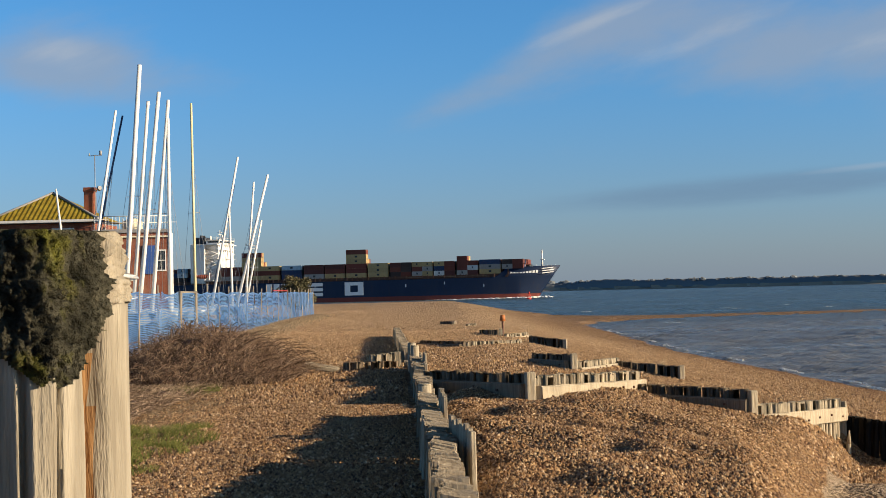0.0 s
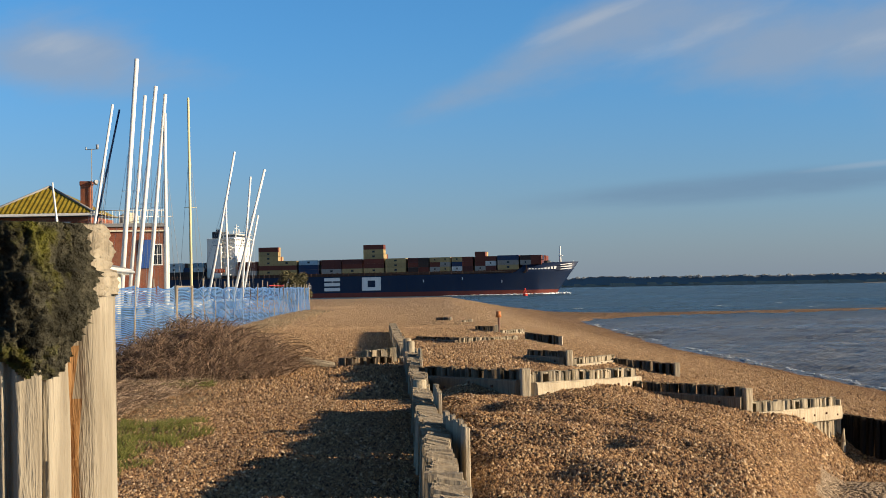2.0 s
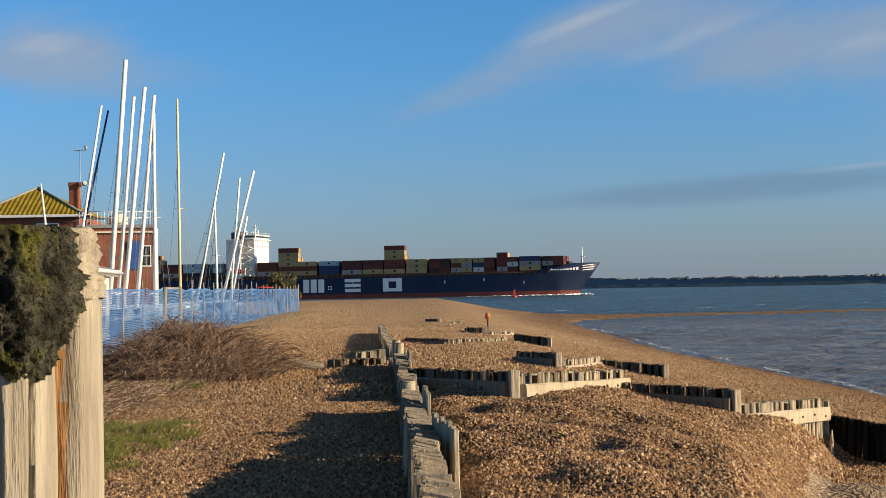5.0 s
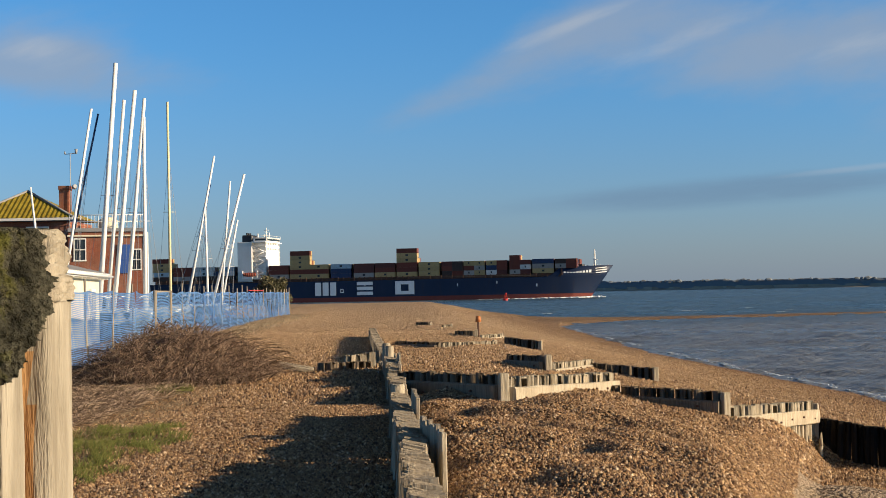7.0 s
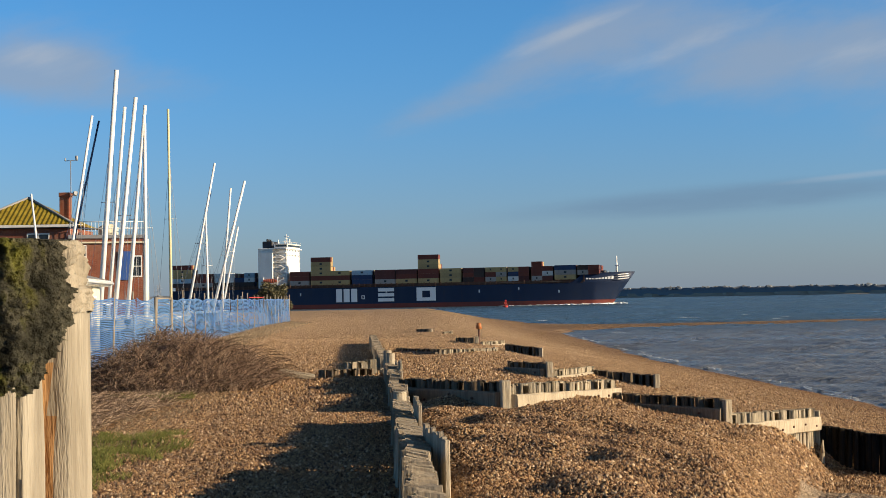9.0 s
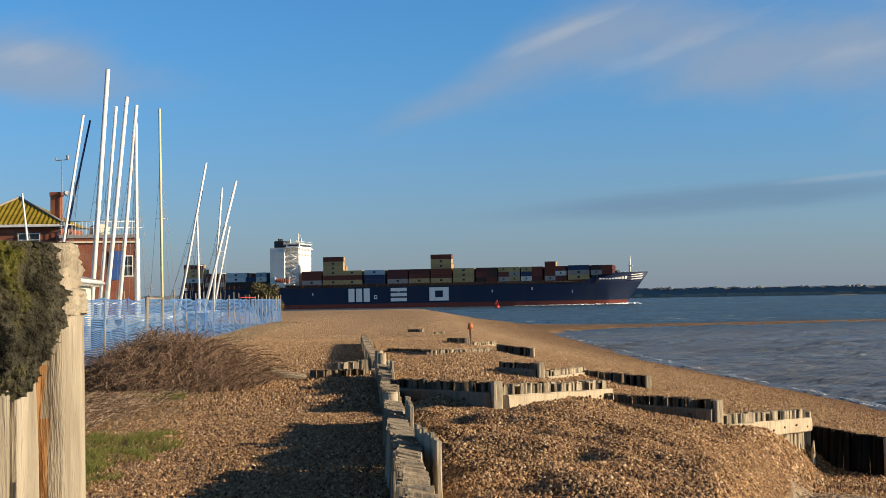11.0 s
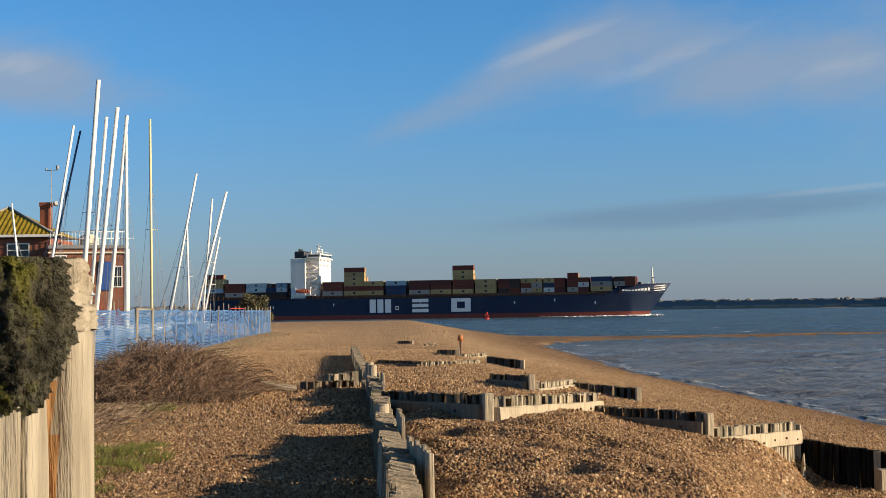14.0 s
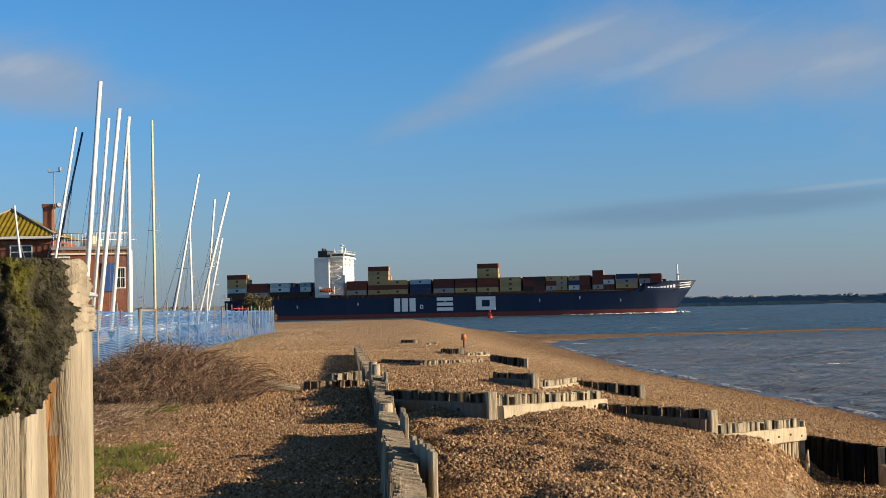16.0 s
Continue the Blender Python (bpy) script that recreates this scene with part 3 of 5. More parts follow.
def make_far_shore():
    rng = random.Random(8)
    land = B()
    rows = []
    for x, y in coast_points(14):
        h = (4.5 + 1.5 * noise.noise((x * 0.006, y * 0.006, 0)) + 1.5 * noise.noise((x * 0.04, y * 0.04, 3))) * y / 2300
        j = rng.uniform(-5, 5)
        rows.append([(x, y, WATER_Z - 1), (x, y + 25, WATER_Z + 1.2), (x + j, y + 40 + j, WATER_Z + 1.6), (x + j, y + 48 + j, WATER_Z + 1.6 + max(1.2, h)), (x, y + 900, WATER_Z + 16)])
    grid = [[land.verts.new(p) for p in r] for r in rows]
    for a, b in zip(grid, grid[1:]):
        for k in range(4):
            f = land.faces.new((a[k], b[k], b[k + 1], a[k + 1]))
            f.material_index = 1 if k < 3 else 0
    solid("far_shore", land, [FAR_LAND, FAR_CLIFF], "low pale cliffs and fields of the far shore", "coast", "structure")
    woods, rows = B(), []
    for x, y in coast_points(5):
        k = y / 2300
        top = (13.5 + 3.0 * noise.noise((x * 0.008, y * 0.008, 5)) + 2.2 * noise.noise((x * 0.05, y * 0.05, 7)) + 1.6 * noise.noise((x * 0.16, y * 0.16, 9))) * k
        j = 5 * noise.noise((x * 0.03, y * 0.03, 2))
        rows.append([woods.verts.new(p) for p in ((x, y + 50 + j, WATER_Z + 3 * k), (x, y + 53 + j, WATER_Z + 0.55 * top), (x, y + 60 + j, WATER_Z + 0.85 * top), (x, y + 75 + j, WATER_Z + top + 2), (x, y + 130, WATER_Z + top + 3), (x, y + 160, WATER_Z))])
    for a, b in zip(rows, rows[1:]):
        for k in range(5):
            woods.faces.new((a[k], b[k], b[k + 1], a[k + 1])).smooth = True
    r = np.random.RandomState(4)
    for x, y in coast_points(11):
        if r.rand() < 0.55:
            continue
        k = y / 2300
        q = bmesh.ops.create_icosphere(woods, subdivisions=1, radius=1)
        s = r.uniform(2.2, 5.0) * k
        bmesh.ops.transform(woods, verts=q["verts"], matrix=Matrix.Translation((x, y + 78, WATER_Z + (14.0 + 1.5 * r.rand()) * k)) @ Matrix.Diagonal((s * 1.7, s, s * 0.9, 1)))
        for v in q["verts"]:
            v.co += Vector(r.uniform(-0.5, 0.5, 3))
    solid("far_woods", woods, FAR_TREE_HAZED, "hazy bare winter woods along the far shore", "woods", "stuff")


make_far_shore()


def make_pylon(x, y, h):
    p = thing("pylon", "distant grey lattice electricity pylon", "pylon", (x, y, WATER_Z + 8), 15, "pylons on the far shore")
    bm = B()
    for sx in (-1, 1):
        for sy in (-1, 1):
            rod(bm, (sx * 4, sy * 4, 0), (sx * 0.6, sy * 0.6, h), 0.22, 0.15, 4)
    for k in range(6):
        a, b = h * k / 6, h * (k + 1) / 6
        w0, w1 = 4 - 3.4 * k / 6, 4 - 3.4 * (k + 1) / 6
        for sy in (-1, 1):
            rod(bm, (-w0, sy * w0, a), (w1, sy * w1, b), 0.14, n=4)
            rod(bm, (w0, sy * w0, a), (-w1, sy * w1, b), 0.14, n=4)
    part("tower", bm, WIRE, p)
    for z, w in ((0.62, 8), (0.77, 10), (0.92, 7)):
        bm = B()
        rod(bm, (-w, 0, h * z), (w, 0, h * z), 0.2, n=4)
        rod(bm, (-w, 0, h * z), (0, 0, h * (z + 0.05)), 0.14, n=4)
        rod(bm, (w, 0, h * z), (0, 0, h * (z + 0.05)), 0.14, n=4)
        part("cross_arm", bm, WIRE, p)


for px, py in ((-560, 2900), (-505, 3000), (-450, 2950), (-395, 2980), (-330, 2960)):
    make_pylon(px, py, 38)

# ---- timber groynes ----


def stake_mesh(name, r, h, seed, material):
    """A driven round stake, its head chipped and slightly slanted; 1 m of it is in the ground."""
    rng = random.Random(seed)
    bm = B()
    n, rings = 7, []
    for z, k in ((-1.2, 1.02), (h * 0.55, 1.0), (h - 0.03, 0.96), (h, 0.78)):
        rings.append([bm.verts.new((r * k * rng.uniform(0.9, 1.1) * math.cos(2 * math.pi * i / n), r * k * rng.uniform(0.9, 1.1) * math.sin(2 * math.pi * i / n),
                                    z + (rng.uniform(-0.012, 0.012) if z > 0 else 0))) for i in range(n)])
    for a, b in zip(rings, rings[1:]):
        for i in range(n):
            bm.faces.new((a[i], a[(i + 1) % n], b[(i + 1) % n], b[i])).smooth = True
    bm.faces.new(rings[-1])
    me = mesh_of(name, bm)
    me.materials.append(material)
    return me


def stake_set(material, r, tag):
    return [stake_mesh(f"stake_{tag}", r * k, 0.0, i, material) for i, k in enumerate((1.0, 0.92, 1.08, 0.97, 1.03))]


STAKES = stake_set(TIMBER, 0.062, "grey")
STAKES_SHADED = stake_set(TIMBER_SHADED, 0.074, "dark")
STAKES_SHADED_BLACK = stake_set(TIMBER_SHADED_BLACK, 0.070, "shaded_black")
STAKES_PALE = stake_set(TIMBER_PALE, 0.074, "pale")


def beam_mesh(length, h, d, material, seed):
    rng = random.Random(seed)
    bm = B()
    n = max(2, int(length / 0.5))
    rings = []
    for i in range(n + 1):
        x = length * i / n
        j = [rng.uniform(-0.008, 0.008) for _ in range(8)]
        rings.append([bm.verts.new(p) for p in ((x, -d / 2 + j[0], -h / 2 + 0.015), (x, -d / 2 + 0.015, -h / 2 + j[1]), (x, d / 2, -h / 2 + j[2]), (x, d / 2 + j[3], h / 2),
                                                (x, -d / 2 + 0.02, h / 2 + j[4]), (x, -d / 2 + j[5], h / 2 - 0.02))])
    for a, b in zip(rings, rings[1:]):
        for i in range(6):
            bm.faces.new((a[i], b[i], b[(i + 1) % 6], a[(i + 1) % 6]))
    bm.faces.new(rings[0])
    bm.faces.new(rings[-1][::-1])
    return bm


def groyne(points, label, pale=False, gap=0.165, beam=0.24, drop=0.20, skip=0.0, seed=1, posts=(), stakes=None):
    """A row of stakes along points (x, y, top z), with a waling beam bolted to the near face of every stretch."""
    rng = random.Random(seed)
    x0, y0, _ = points[0]
    t = thing("groyne", label, "timber groyne", (x0, y0, 0), group="zigzag timber groynes on the beach")
    count = 0
    for (ax, ay, az), (bx, by, bz) in zip(points, points[1:]):
        L = math.hypot(bx - ax, by - ay)
        ang = math.atan2(by - ay, bx - ax)
        n = max(2, int(L / gap))
        for i in range(n):
            k = (i + 0.5) / n
            if rng.random() < skip:
                continue
            # Stretches turned from the sun take stakes with shade in their colour.
            ob = new("stake", rng.choice(stakes or (STAKES_PALE if pale else STAKES_SHADED)))
            ob.parent = t
            ob.matrix_basis = pose(ax + (bx - ax) * k - x0 + rng.uniform(-0.012, 0.012), ay + (by - ay) * k - y0 + rng.uniform(-0.012, 0.012), az + (bz - az) * k + rng.uniform(-0.014, 0.012), rng.uniform(-2.5, 2.5), rng.uniform(-2.5, 2.5), rng.uniform(0, 360))
            count += 1
        if beam:
            wood = TIMBER_PALE if pale else TIMBER_SHADED_BEAM
            ob = part("waling", beam_mesh(L, beam, 0.09, wood, seed + count), wood, t, "squared beam bolted along the stakes")
            nx, ny = math.sin(ang), -math.cos(ang)
            slope = math.atan2(bz - az, L)
            ob.matrix_basis = pose(ax - x0 + nx * 0.115, ay - y0 + ny * 0.115, az - drop - beam / 2) @ Matrix.Rotation(ang, 4, "Z") @ Matrix.Rotation(-slope, 4, "Y")
            for i in range(int(L / 0.7)):
                bm = B()
                rod(bm, (0, 0, 0), (0, -0.03, 0), 0.022, 0.018, 6)
                bolt = part("bolt", bm, RUST_STEEL, ob)
                bolt.matrix_basis = pose(0.35 + 0.7 * i + rng.uniform(-0.1, 0.1), -0.042, rng.uniform(-0.06, 0.06))
    for px, py, pz in posts:
        bm = B()
        box(bm, -0.066, 0.066, -0.06, 0.06, -1.4, 0, 0.012)
        ob = part("corner_post", bm, TIMBER_PALE, t, "squared pale corner post")
        ob.matrix_basis = pose(px - x0, py - y0, pz, 0, 0, rng.uniform(-25, 25))
    return t


def split_stake(seed):
    """A split plank on end, its head worn and splintered."""
    rng = random.Random(seed)
    w, d = rng.uniform(0.080, 0.108), rng.uniform(0.034, 0.052)
    bm = B()
    box(bm, -w, w, -d, d, -1.2, -0.05)
    cut = sorted([-d, d] + [rng.uniform(-0.8 * d, 0.8 * d) for _ in range(3)])
    for y0, y1 in zip(cut, cut[1:]):
        a, b = rng.uniform(0.80, 1.0), rng.uniform(0.80, 1.0)
        lo, hi = rng.uniform(-0.045, -0.01), rng.uniform(-0.02, 0.012)
        v = [bm.verts.new(p) for p in ((-w * a, y0, -0.06), (w * b, y0, -0.06), (w * b, y1, -0.06), (-w * a, y1, -0.06), (-w * a, y0, lo), (w * b, y0, hi), (w * b, y1, hi - 0.006), (-w * a, y1, lo - 0.006))]
        for f in ((0, 1, 5, 4), (1, 2, 6, 5), (2, 3, 7, 6), (3, 0, 4, 7), (4, 5, 6, 7)):
            bm.faces.new([v[i] for i in f])
    me = mesh_of("split_stake", bm)
    me.materials.append(TIMBER)
    return me


SPLIT_STAKES = [split_stake(i) for i in range(7)]


def wall_line():
    """The long low breastwork of stakes and boards that runs away up the beach."""
    rng = random.Random(11)
    line = [(0.10, 6.2), (0.05, 7.5), (-0.02, 9.5), (-0.06, 10.7), (-0.12, 12.5), (-0.19, 15.0), (-0.27, 17.0), (-0.35, 20.2), (-0.45, 23.0), (-0.66, 28.7), (-0.98, 33.5), (-1.35, 41.0), (-1.75, 50.0), (-1.95, 54.0)]
    t = thing("breastwork", "weathered grey timber breastwork of stakes and boards across shingle", "timber wall", (0, 0, 0))
    for (ax, ay), (bx, by) in zip(line, line[1:]):
        L = math.hypot(bx - ax, by - ay)
        gap = 0.125 if ay < 30 else 0.16
        n = int(L / gap)
        ang = math.degrees(math.atan2(by - ay, bx - ax))
        low = 0.10 if 20.2 <= ay < 23 else 0.0
        for i in range(n):
            k = (i + 0.5) / n
            x, y = ax + (bx - ax) * k, ay + (by - ay) * k
            if 17.4 < y < 19.2:
                continue
            dip = 0.30 if 28.8 < y < 31.6 else low
            z = -0.0045 * y + 0.45 - 0.10 * float(step(11, 15, y)) - dip + 0.02 * math.sin(y * 1.3) + rng.uniform(-0.032, 0.018)
            ob = new("stake", rng.choice(SPLIT_STAKES))
            ob.parent = t
            ob.matrix_basis = pose(x + rng.uniform(-0.025, 0.025), y, z, rng.uniform(-4, 4), rng.uniform(-4, 4), ang + 90 + rng.uniform(-13, 13))
        # boards on the seaward side, some standing proud
        m = max(1, int(L / 0.19))
        for i in range(m):
            k = (i + 0.5) / m
            x, y = ax + (bx - ax) * k, ay + (by - ay) * k
            if (ay > 31 and i % 2) or 28.8 < y < 31.6 or y < 17.0 or 17.2 < y < 19.4:
                continue
            bm = B()
            h = rng.uniform(-0.10, 0.03)
            box(bm, -0.088, 0.088, -0.022, 0.022, -1.2, 0, 0.006)
            ob = part("board", bm, TIMBER, t)
            ob.matrix_basis = pose(x + 0.112 + rng.uniform(-0.01, 0.015), y, -0.0045 * y + 0.36 - low + h, rng.uniform(-2, 2), rng.uniform(-2, 2), ang + rng.uniform(-4, 4))
    for x, y, z, r in ((-0.62, 27.6, 0.42, 0.085), (-0.70, 28.3, 0.45, 0.085), (-0.27, 16.9, 0.36, 0.085)):
        bm = B()
        rod(bm, (0, 0, -1.5), (0, 0, -0.02), r, r, 10)
        rod(bm, (0, 0, -0.02), (0, 0, 0), r, r * 0.85, 10)
        ob = part("round_post", bm, TIMBER_PALE, t, "stout pale round post")
        ob.matrix_basis = pose(x, y, z)
    # taller boards standing on the seaward side
    for x0, y0, x1, y1, z, n in ((0.035, 10.95, 0.185, 9.85, 0.50, 6), (-0.075, 15.0, -0.01, 14.0, 0.45, 5), (-0.40, 25.3, -0.36, 24.5, 0.40, 4)):
        turn = math.degrees(math.atan2(y1 - y0, x1 - x0))
        for k in range(n):
            bm = B()
            w = 0.5 * math.hypot(x1 - x0, y1 - y0) / n * rng.uniform(0.90, 0.98)
            box(bm, -w, w, -0.02, 0.02, -1.2, -0.03, 0.006)
            box(bm, -w, w * rng.uniform(-0.2, 0.6), -0.018, 0.018, -0.04, rng.uniform(-0.02, 0.01))
            ob = part("board", bm, TIMBER_PALE if k % 2 else TIMBER, t)
            f = (k + 0.5) / n
            ob.matrix_basis = pose(x0 + (x1 - x0) * f, y0 + (y1 - y0) * f, z + rng.uniform(-0.02, 0.015), 0, rng.uniform(-2, 2), turn + rng.uniform(-5, 5))


def groynes():
    # P stretches face the sun, in pale wood; D stretches are coloured shade-dark.
    D, P = "weathered timber zigzag groyne stretch half buried in shingle", "sunlit pale timber groyne stretch with a thick beam"
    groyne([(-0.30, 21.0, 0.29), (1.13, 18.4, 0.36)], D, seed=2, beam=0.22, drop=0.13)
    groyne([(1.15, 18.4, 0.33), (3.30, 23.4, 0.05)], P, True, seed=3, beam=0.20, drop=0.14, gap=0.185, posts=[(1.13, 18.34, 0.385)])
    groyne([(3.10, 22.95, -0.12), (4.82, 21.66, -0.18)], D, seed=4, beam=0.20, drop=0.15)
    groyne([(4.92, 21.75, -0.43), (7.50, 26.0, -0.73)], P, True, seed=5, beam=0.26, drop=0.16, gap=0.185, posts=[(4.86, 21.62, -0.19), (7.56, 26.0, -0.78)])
    shaded_black = groyne([(7.62, 26.0, -1.05), (8.74, 25.2, -1.22), (9.5, 24.75, -1.34)], "shaded stakes coloured black in a hollow of the shingle", seed=6, beam=0.0, posts=[(8.80, 25.15, -1.23)], stakes=STAKES_SHADED_BLACK, gap=0.125)
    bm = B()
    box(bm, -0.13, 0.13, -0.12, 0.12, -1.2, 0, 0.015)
    part("stump", bm, TIMBER_PALE, shaded_black, "broad sunlit square stump").matrix_basis = pose(8.72 - 7.62, 24.6 - 26.0, -1.50, 0, 0, 12)
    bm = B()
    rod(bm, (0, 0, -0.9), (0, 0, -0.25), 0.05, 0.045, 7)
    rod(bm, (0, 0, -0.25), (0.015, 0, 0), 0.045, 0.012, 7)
    part("snag", bm, TIMBER_PALE, shaded_black, "thin pale broken stake").matrix_basis = pose(7.50 - 7.62, 25.45 - 26.0, -1.28, 0, 2, 30)
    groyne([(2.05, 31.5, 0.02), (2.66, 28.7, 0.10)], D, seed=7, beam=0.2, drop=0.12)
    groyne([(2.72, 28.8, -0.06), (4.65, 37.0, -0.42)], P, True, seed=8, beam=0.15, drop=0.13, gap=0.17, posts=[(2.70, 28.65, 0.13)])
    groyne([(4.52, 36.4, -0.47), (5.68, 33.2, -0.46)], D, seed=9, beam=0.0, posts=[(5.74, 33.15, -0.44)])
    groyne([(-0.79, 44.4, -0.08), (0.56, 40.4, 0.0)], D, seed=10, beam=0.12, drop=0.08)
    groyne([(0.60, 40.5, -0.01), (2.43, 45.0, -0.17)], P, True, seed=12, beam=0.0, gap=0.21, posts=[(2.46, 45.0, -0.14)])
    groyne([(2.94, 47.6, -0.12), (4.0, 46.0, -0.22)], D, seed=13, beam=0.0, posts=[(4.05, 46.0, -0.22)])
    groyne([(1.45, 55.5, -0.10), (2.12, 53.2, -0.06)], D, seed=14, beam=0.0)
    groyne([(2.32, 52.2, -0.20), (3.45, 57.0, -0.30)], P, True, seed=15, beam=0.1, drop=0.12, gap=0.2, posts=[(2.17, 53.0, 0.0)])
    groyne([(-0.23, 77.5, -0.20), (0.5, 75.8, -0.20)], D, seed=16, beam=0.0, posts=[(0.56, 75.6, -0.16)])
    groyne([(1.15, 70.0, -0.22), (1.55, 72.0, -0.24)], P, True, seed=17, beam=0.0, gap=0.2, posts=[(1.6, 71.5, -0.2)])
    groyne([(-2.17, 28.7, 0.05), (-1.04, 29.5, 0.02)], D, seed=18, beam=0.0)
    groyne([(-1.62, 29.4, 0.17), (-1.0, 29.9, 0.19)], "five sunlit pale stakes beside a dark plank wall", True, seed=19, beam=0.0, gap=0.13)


wall_line()
groynes()


def make_beacon():
    t = thing("beacon", "short dark pole with an orange basket topmark in shingle", "marker post", (2.27, 53.3, -0.4))
    bm = B()
    rod(bm, (0, 0, -0.8), (0, 0, 0.70), 0.045, 0.04, 8)
    part("pole", bm, RUST_STEEL, t, "rusty dark pole")
    bm = B()
    rod(bm, (0, 0, 0.70), (0, 0, 0.92), 0.115, 0.085, 10)
    rod(bm, (0, 0, 0.68), (0, 0, 0.70), 0.12, 0.12, 10)
    part("topmark", bm, BEACON, t, "orange basket topmark")


make_beacon()


def make_plank():
    bm = B()
    box(bm, -0.36, 0.36, -0.15, 0.15, 0, 0.08, 0.012)
    ob = solid("plank", bm, TIMBER_PALE, "bleached pale plank lying on shingle", "plank")
    ob.matrix_world = pose(-2.60, 28.5, surface(-2.60, 28.5) + 0.06, 9, 11, 5)


make_plank()


def near_post():
    """A stout post close beside the camera: cracked bleached shaft, a worn head with a mossy near face."""
    t = thing("wooden_post", "stout cracked bleached wooden post with a mossy top", "post", (-0.487, 1.55, 0))
    n = 300

    def section(a):
        """A square trunk with well-rounded corners, turned a little."""
        q = a + 0.27
        return 0.845 / (math.cos(q) ** 6 + math.sin(q) ** 6) ** (1 / 6)

    def groove(a, at, w):
        return math.exp(-((((a - at) + math.pi) % (2 * math.pi) - math.pi) / w) ** 4)

    def moss_low(ang, z):
        return 1.425 + 0.026 * math.sin(ang * 3 + 0.6) + 0.045 * float(step(5.3, 6.0, ang)) + 0.075 * float(step(6.0, 6.6, ang)) + 0.012 * noise.noise((ang * 9, z * 20, 1))

    def split_at(z):
        return 5.98 - 0.16 * (z - 1.3) + 0.015 * math.sin(20 * z)

    bm = B()
    rows = []
    levels = [-0.7, 0.2, 0.7, 0.95] + [1.05 + 0.03 * k for k in range(16)]
    for z in levels:
        row = []
        for i in range(n):
            a = 2 * math.pi * i / n
            r = 0.119 * section(a) * (1 + 0.012 * math.sin(5 * a + 1) + 0.008 * math.sin(17 * a + 2 * z))
            r -= 0.040 * groove(a, split_at(z), 0.17) + 0.014 * groove(a, 5.02 + 0.03 * math.sin(6 * z), 0.035) + 0.012 * groove(a, 5.36 + 0.02 * math.sin(9 * z), 0.022) + 0.008 * groove(a, 6.12, 0.018)
            r += 0.003 * noise.noise((math.cos(a) * 14, math.sin(a) * 14, z * 2))
            far = a if a > 1 else a + 2 * math.pi
            if 2.7 < far < 6.75:
                r -= 0.014 * float(step(0.0, 0.03, z - moss_low(far, z) - 0.005))
            row.append(bm.verts.new((r * math.cos(a), r * math.sin(a), z)))
        rows.append(row)
    for a, b, z in zip(rows, rows[1:], levels):
        for i in range(n):
            f = bm.faces.new((a[i], a[(i + 1) % n], b[(i + 1) % n], b[i]))
            f.smooth = True
            ang = 2 * math.pi * (i + 0.5) / n
            f.material_index = 1 if groove(ang, split_at(z + 0.015), 0.18) > 0.4 else 0
    bm.faces.new(rows[-1])
    part("shaft", bm, [POST_WOOD, CRACK_WOOD], t)
    bm = B()
    rows = []
    n = 260
    heights = [1.36 + 0.0025 * k for k in range(88)]
    for z in heights:
        row = []
        for i in range(n):
            a = 2 * math.pi * i / n
            k = 1.0 if z < 1.525 else 0.925
            top = max(0.0, (z - 1.565) / 0.0125)
            r = 0.1195 * section(a) * k * (1 - 0.10 * top * top)
            rough = 0.006 * noise.noise((math.cos(a) * 9, math.sin(a) * 9, z * 34)) + 0.004 * noise.noise((math.cos(a) * 26, math.sin(a) * 26, z * 90))
            far = a if a > 1 else a + 2 * math.pi
            mossy = float(step(2.9, 3.2, far) * (1 - step(6.55, 6.8, far)))
            rough += 0.004 * mossy * noise.noise((math.cos(a) * 60, math.sin(a) * 60, z * 480))
            inside = (1 - mossy) * (1 - float(step(1.492, 1.50, z)))
            r += rough * (0.4 + 1.3 * mossy) + 0.005 * mossy * float(step(1.36, 1.40, z)) - 0.010 * inside - 0.012 * (1 - float(step(1.36, 1.385, z)))
            row.append(bm.verts.new((r * math.cos(a), r * math.sin(a), z + 0.004 * noise.noise((math.cos(a) * 6, math.sin(a) * 6, 5)))))
        rows.append(row)
    for j, (a, b) in enumerate(zip(rows, rows[1:])):
        for i in range(n):
            ang, z = 2 * math.pi * (i + 0.5) / n, heights[j]
            ang = ang if ang > 1 else ang + 2 * math.pi
            low = moss_low(ang, z)
            right = 6.80 - 0.55 * float(step(1.52, 1.53, z)) + 0.09 * noise.noise((z * 30, 2, ang * 2))
            mossy = 2.6 < ang < right and z > low
            if not mossy and z < 1.495:
                continue
            f = bm.faces.new((a[i], a[(i + 1) % n], b[(i + 1) % n], b[i]))
            f.smooth = True
            f.material_index = 1 if mossy else 0
    bm.faces.new(rows[-1]).material_index = 1
    part("head", bm, [POST_WOOD, POST_MOSS], t, "worn head under dark green and yellow moss")


near_post()

# ---- bramble, grass, shrub ----


